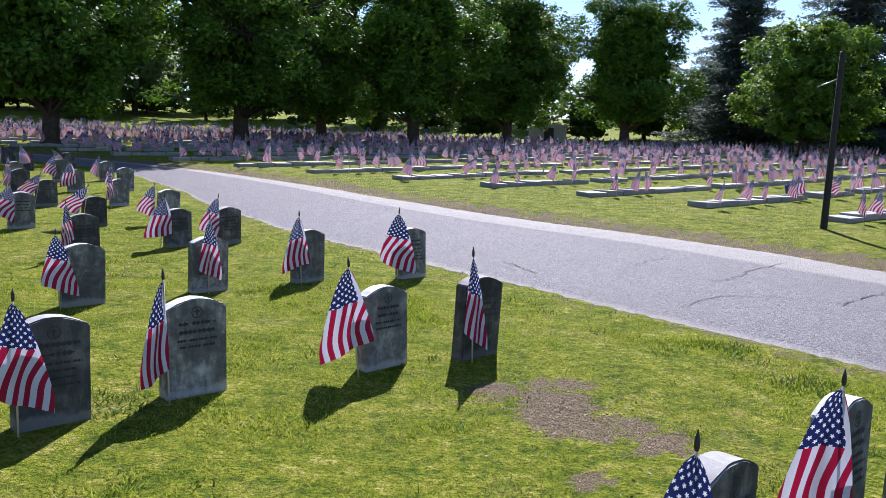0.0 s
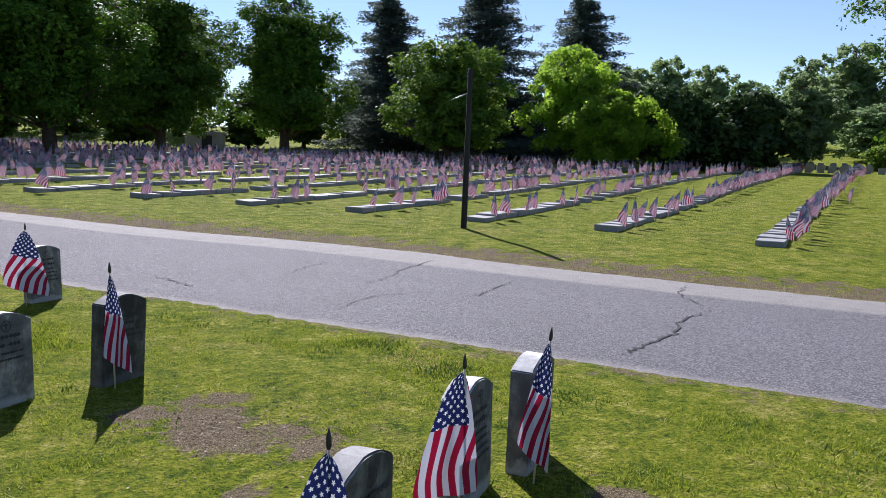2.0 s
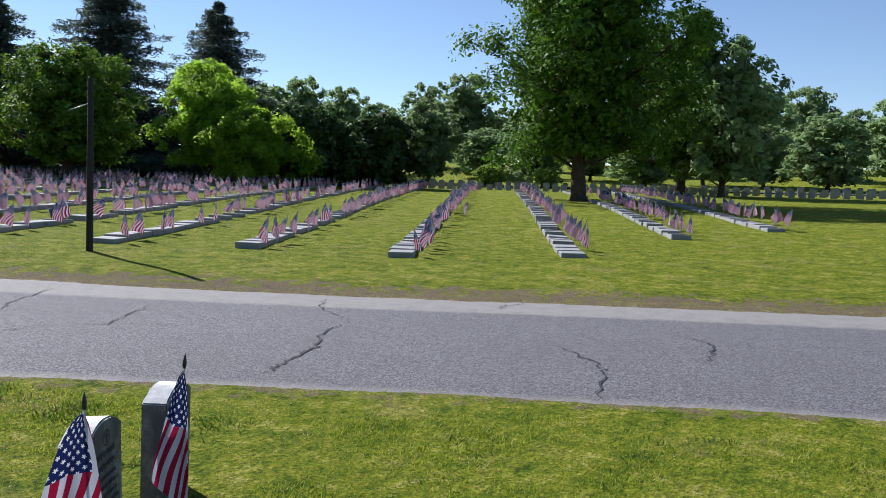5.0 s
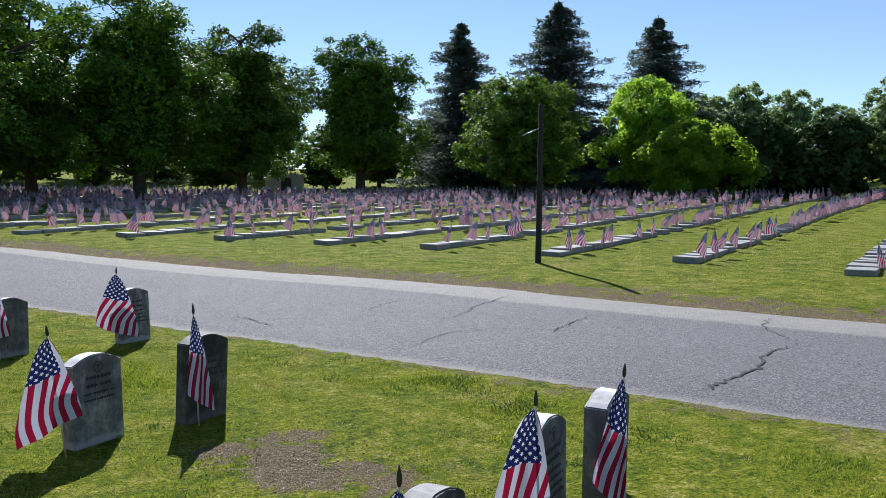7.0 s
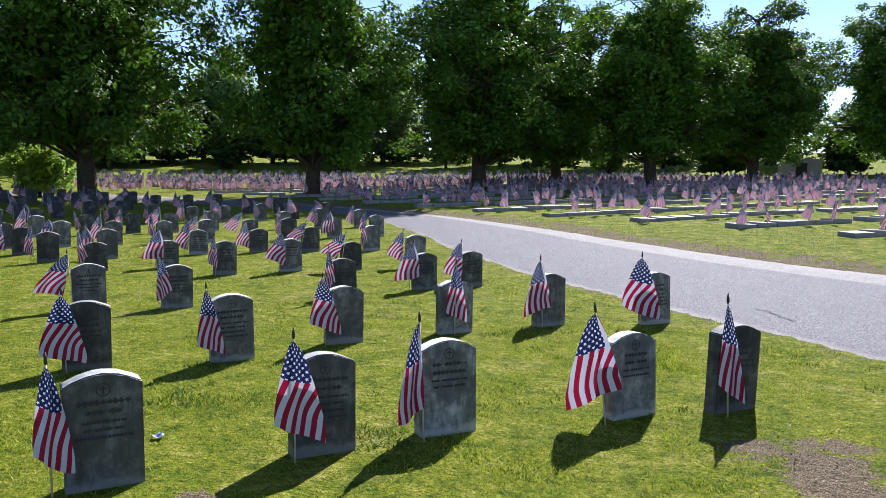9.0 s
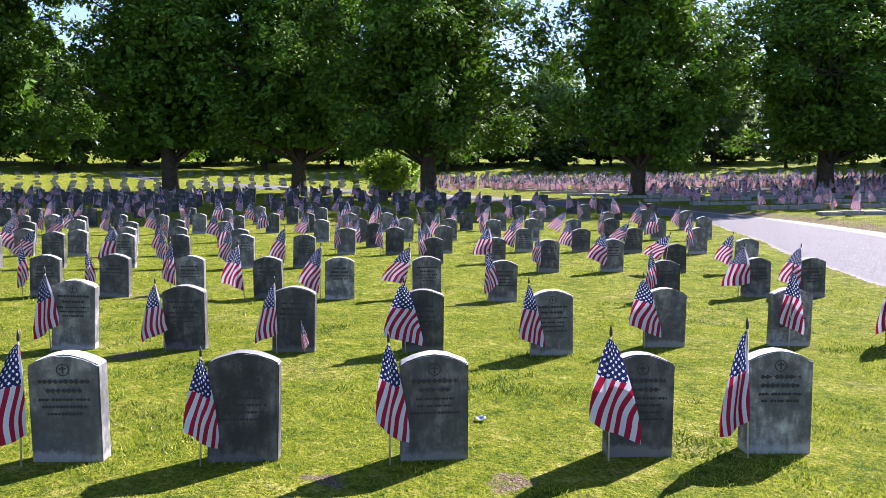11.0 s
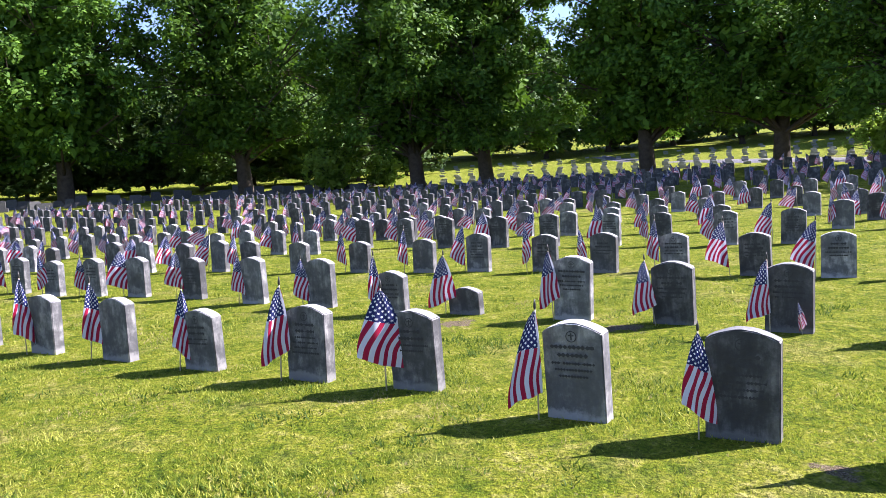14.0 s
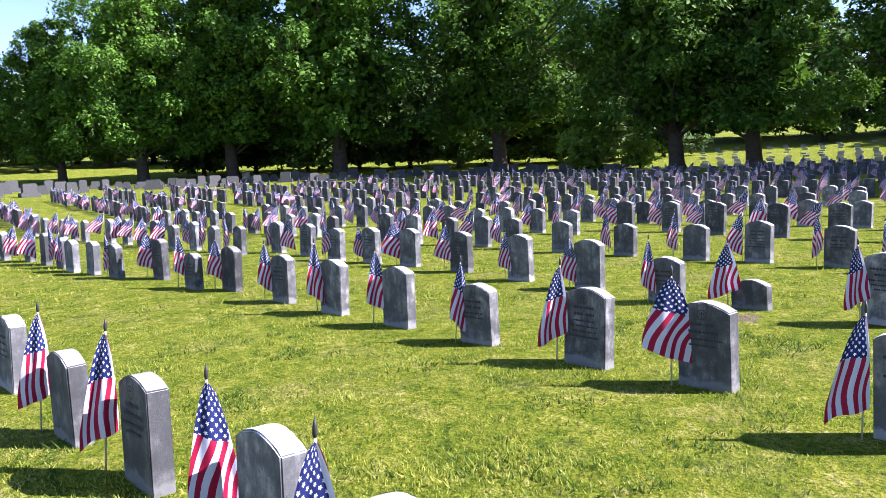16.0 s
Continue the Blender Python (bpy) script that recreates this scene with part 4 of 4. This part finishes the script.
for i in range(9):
    tree(FAR[i % 3], -38 + i * 5.5, 105 + 8 * math.sin(i * 1.9), 0.95 + 0.15 * math.sin(i * 2.7), "distant leafy tree with haze in its leaf colour", spin=i * 41)
for i in range(33):
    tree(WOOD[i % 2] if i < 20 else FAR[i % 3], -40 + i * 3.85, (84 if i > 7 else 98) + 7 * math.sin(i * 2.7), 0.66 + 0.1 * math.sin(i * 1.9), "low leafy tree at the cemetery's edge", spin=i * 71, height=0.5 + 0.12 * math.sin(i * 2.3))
for i in range(24):
    tree(WOOD[(i + 1) % 2], -126 + i * 4.6, 107 + 4 * math.sin(i * 1.7), 1.1 + 0.1 * math.sin(i * 2.9), "low dark leafy tree at the wood's edge", spin=i * 97, height=0.62)
for i in range(21):
    tree(WOOD[i % 2], -128 + i * 4.4, 97 + 4 * math.sin(i * 2.1), (0.95 if i > 4 else 0.7) + 0.1 * math.sin(i * 1.3), "dense dark woodland tree at the cemetery's edge", spin=i * 53)

for i in range(10):
    tree(WOOD[i % 2], -109 + i * 3.6, 78 + 3 * math.sin(i * 2.3), 0.72 + 0.08 * math.sin(i * 1.9), "dense dark woodland tree with low crown", spin=i * 83, height=0.6)


# ---- the slopes behind the trees: rows of small markers, and old monuments ----
far_rows = []
for k in range(12):
    dist = 56 + 3.0 * k
    for i in range(70):
        b = radians(-74 + i * 1.05 + rng.uniform(-0.1, 0.1))
        x, y = dist * math.sin(b), dist * math.cos(b)
        if rng.random() < 0.85:
            far_rows.append((MARKER, pose(x, y, land_far(x, y) + 0.05, 0, 0, math.degrees(-b) + rng.uniform(-3, 3)) @ Matrix.Diagonal((0.7, 0.5, 1.0, 1)), 0))
joined("far_slope_markers", far_rows, "pale low grave markers in rows on the far slope", "grave markers", [M_GRANITE])
slope_flags = []
for i in range(900):
    b, dist = radians(rng.uniform(-43, -3)), rng.choice((48, 51, 54, 57, 60, 64, 68, 73, 78)) + rng.uniform(-0.4, 0.4)
    slope_flags.append((dist * math.sin(b), dist * math.cos(b), rng.randrange(6), rng.uniform(-60, 60)))
joined("far_slope_flags", far_flag_items(slope_flags), "hundreds of tiny striped flags on the far slope", "flags", [M_FLAG, M_STAFF])


hill_stones = []
for k in range(7):
    for i in range(60):
        b, dist = radians(40 + i * 0.68 + rng.uniform(-0.12, 0.12)), 63 + 2.6 * k
        x, y = dist * math.sin(b), dist * math.cos(b)
        if rng.random() < 0.85:
            hill_stones.append((SMALL_SLAB, pose(x, y, land_far(x, y), 0, 0, math.degrees(-b) + rng.uniform(-8, 8)) @ Matrix.Diagonal((1.1, 1, rng.uniform(0.6, 1.0), 1)), 0))
joined("hill_headstones", hill_stones, "pale small headstones in rows along the far hillside", "headstones", [M_GRANITE])


def monument(x, y, w, d, hgt, turn):
    ob = new("monument", None)
    ob.matrix_world = pose(x, y, land_far(x, y), 0, 0, turn)
    tagged(ob, "old grey granite family monument on a base", "monument", "old monuments on the slope")
    child("base", box_mesh("base", w * 1.35, d * 1.6, 0.25, 0.02, M_OLD), ob)
    child("die", box_mesh("die", w, d, hgt, 0.05, M_OLD), ob, Matrix.Translation((0, 0, 0.25)))


def box_mesh(name, w, d, hgt, bevel, mat):
    bm = bmesh.new()
    bmesh.ops.create_cube(bm, size=1)
    for v in bm.verts:
        v.co = (v.co.x * w, v.co.y * d, (v.co.z + 0.5) * hgt)
    bmesh.ops.bevel(bm, geom=[e for e in bm.edges if min(q.co.z for q in e.verts) > 0.01], offset=bevel, segments=2, affect="EDGES")
    return mesh_bm(name, bm, mat)


for i in range(64):
    b, dist = radians(-122 + i * 0.68 + rng.uniform(-0.2, 0.2)), rng.choice((53, 56, 59, 62))
    monument(dist * math.sin(b), dist * math.cos(b), rng.uniform(0.4, 0.95), rng.uniform(0.25, 0.4), rng.uniform(0.15, 0.55), math.degrees(-b) + rng.uniform(-20, 20) + 10)


# ---- the turf: single blades near the path, tufts further off ----
def blades(name, n, r0, r1, tall, wide, seed, label, mat, rare=0.0, shift=0.0):
    g = np.random.default_rng(seed)
    r = np.sqrt(g.uniform(r0**2, r1**2, n))
    a = g.uniform(0, 2 * math.pi, n)
    x, y = r * np.sin(a), r * np.cos(a)
    keep = (a < radians(88)) | (a > radians(232))
    clump = np.array([noise.noise(Vector((u * 1.7, v * 1.7, 5 + shift))) + 0.6 * noise.noise(Vector((u * 6, v * 6, 9 + shift))) for u, v in zip(x, y)])
    keep &= clump > (rare + g.uniform(-0.12, 0.12, n) if rare else g.uniform(-0.85, 0.5, n))
    keep &= bare(x, y) < g.uniform(0.1, 0.9, n)
    x, y, clump, r = x[keep], y[keep], clump[keep], r[keep]
    z, off = np.empty(len(x)), np.empty(len(x))
    for i in range(0, len(x), 4000):
        d = ROAD_LINE[None, :, :2] - np.stack([x[i:i + 4000], y[i:i + 4000]], -1)[:, None]
        off[i:i + 4000] = np.sqrt((d**2).sum(-1)).min(1)
    ok = (off > g.uniform(3.1, 3.5, len(x))) & ((off > g.uniform(3.3, 5.4, len(x))) | (0.8 * y + 0.6 * x < 11.5) & (x < 3) | (0.8 * x + 0.6 * y < 6))
    x, y, clump, r = x[ok], y[ok], clump[ok], r[ok]
    z = lie(x, y) - 0.012
    m = len(x)
    hgt = tall * g.uniform(0.5, 1.2, m) * (1 + 0.7 * np.clip(clump, -0.5, 1))
    turn, bend = g.uniform(0, 2 * math.pi, m), g.normal(size=(m, 2)) * 0.6
    wx, wy = np.cos(turn) * wide * g.uniform(0.6, 1.3, m), np.sin(turn) * wide * g.uniform(0.6, 1.3, m)
    p0, p1 = np.stack([x - wx, y - wy, z], -1), np.stack([x + wx, y + wy, z], -1)
    p2 = np.stack([x + bend[:, 0] * hgt, y + bend[:, 1] * hgt, z + hgt], -1)
    vs = np.stack([p0, p1, p2], 1).reshape(-1, 3)
    me = bpy.data.meshes.new(name)
    me.vertices.add(3 * m)
    me.vertices.foreach_set("co", vs.ravel())
    me.loops.add(3 * m)
    me.loops.foreach_set("vertex_index", np.arange(3 * m, dtype=np.int32))
    me.polygons.add(m)
    me.polygons.foreach_set("loop_start", np.arange(0, 3 * m, 3, dtype=np.int32))
    me.materials.append(mat)
    me.update(calc_edges=True)
    tagged(new(name, me), label, "grass", kind="stuff")


blades("grass", 780000, 1.8, 9.5, 0.03, 0.0056, 3, "short uneven sunlit grass blades with dry stalks", M_BLADE)
blades("grass_tufts", 230000, 9.0, 24.0, 0.042, 0.012, 4, "short mown grass tufts between the rows", M_BLADE)
blades("weeds", 340000, 2.0, 11.0, 0.026, 0.0085, 12, "scattered dark green weed tufts in the lawn", M_WEED, 0.48)
blades("dry_grass", 330000, 2.0, 12.0, 0.022, 0.006, 17, "straw-coloured dry grass in thin patches of the lawn", M_DRY, 0.36, 6.3)
blades("clover", 240000, 2.0, 9.0, 0.034, 0.009, 21, "dark green clover clumps standing above the lawn", M_WEED, 0.55, 13.7)


def litter(name, n, spots, seed, label):
    """Dry leaf and bark scraps lying flat on bare soil."""
    g = np.random.default_rng(seed)
    centres, normals = [], []
    for x, y, rad in spots:
        for _ in range(n // len(spots)):
            px, py = x + g.normal() * rad, y + g.normal() * rad
            centres.append((px, py, land(px, py) + 0.006))
            normals.append((0, 0, 1.4))
    me = leaf_mesh(name, np.array(centres), np.array(normals), g.uniform(0.003, 0.011, len(centres)), M_SCRAP, seed)
    tagged(new(name, me), label, "leaf litter", kind="stuff")


litter("leaf_litter", 1500, [(0.9, 4.95, 0.42), (0.5, 5.1, 0.3), (1.25, 4.85, 0.35), (1.2, 4.3, 0.5)], 8, "dry brown leaf scraps on bare soil")


# ---- small things ----
def bouquet(x, y, mat, label):
    """A low bunch of flowers laid at a grave: short stems and small petal cups."""
    ob = new("flower_bouquet", None)
    ob.matrix_world = pose(x, y, land(x, y), 0, 0, 20)
    tagged(ob, label, "flowers")
    g = random.Random(9)
    stems = bmesh.new()
    for i in range(16):
        a, r, hgt = g.uniform(0, 6.28), g.uniform(0.03, 0.16), g.uniform(0.1, 0.24)
        top = Vector((r * math.cos(a), r * math.sin(a), hgt))
        limb(stems, (0, 0, 0), top, 0.004, 0.003, 4)
        bm = bmesh.new()
        bmesh.ops.create_cone(bm, segments=7, radius1=0.012, radius2=0.036, depth=0.035, cap_ends=True)
        child("bloom", mesh_bm("bloom", bm, mat), ob, Matrix.Translation(top))
    child("stems", mesh_bm("stems", stems, M_LEAF), ob)


bouquet(-11.0, 14.1, M_YELLOW, "small bunch of yellow flowers laid on the grass")


def fallen_flag(x, y):
    """A small flag leaning low against the foot of a stone."""
    flag(x, y, CLOTHS[7], facing(x, y), (8, -6), 0.42)


fallen_flag(-5.79, 4.7)


def scrap(x, y):
    """A crumpled scrap of blue wrapping on the grass."""
    bm = bmesh.new()
    bmesh.ops.create_grid(bm, x_segments=6, y_segments=4, size=0.035)
    for v in bm.verts:
        v.co.z = 0.024 + 0.008 * math.sin(90 * v.co.x + 40 * v.co.y) + 0.005 * math.cos(120 * v.co.y)
    ob = new("wrapping_scrap", mesh_bm("wrapping_scrap", bm, M_PALE_BLUE))
    ob.matrix_world = pose(x, y, land(x, y), 0, 0, 35)
    tagged(ob, "crumpled pale blue wrapping scrap on the grass", "litter")


scrap(-3.28, 4.16)


def planter(x, y):
    ob = new("planter", rod_mesh("planter", M_BLUE, 0, 0, 0, 0, 14, [(0, 0.15), (0.2, 0.2), (0.27, 0.21), (0.27, 0.19), (0.2, 0.18)]))
    ob.matrix_world = pose(x, y, land(x, y))
    tagged(ob, "squat blue plastic planter standing on the grass", "planter")


planter(10.8, 24.6)


def shed():
    b, dist = radians(7.2), 68
    x, y = dist * math.sin(b), dist * math.cos(b)
    ob = new("stone_shed", None)
    ob.matrix_world = pose(x, y, land_far(x, y), 0, 0, -12)
    tagged(ob, "small grey stone shed with a flat roof under trees", "shed")
    child("wall", box_mesh("wall", 3.0, 2.4, 1.4, 0.03, M_GRANITE), ob)
    child("roof", box_mesh("roof", 3.3, 2.7, 0.2, 0.04, M_GRANITE), ob, Matrix.Translation((0, 0, 1.4)))
    child("door", box_mesh("door", 0.8, 0.06, 1.3, 0.01, M_POLE), ob, Matrix.Translation((0.2, -1.23, 0)))


shed()


def far_lane():
    verts, faces = [], []
    line = [radians(38 + 3 * i) for i in range(19)]
    for i, b in enumerate(line):
        for d in (73, 76.5):
            x, y = d * math.sin(b), d * math.cos(b)
            verts.append((x, y, land_far(x, y) + 0.12))
        if i:
            faces.append((2 * i - 2, 2 * i - 1, 2 * i + 1, 2 * i))
    me = mesh_of("pavement", verts, faces, M_ROAD)
    tagged(new("pavement", me), "distant pale lane along the hillside", "lane", kind="structure")


far_lane()
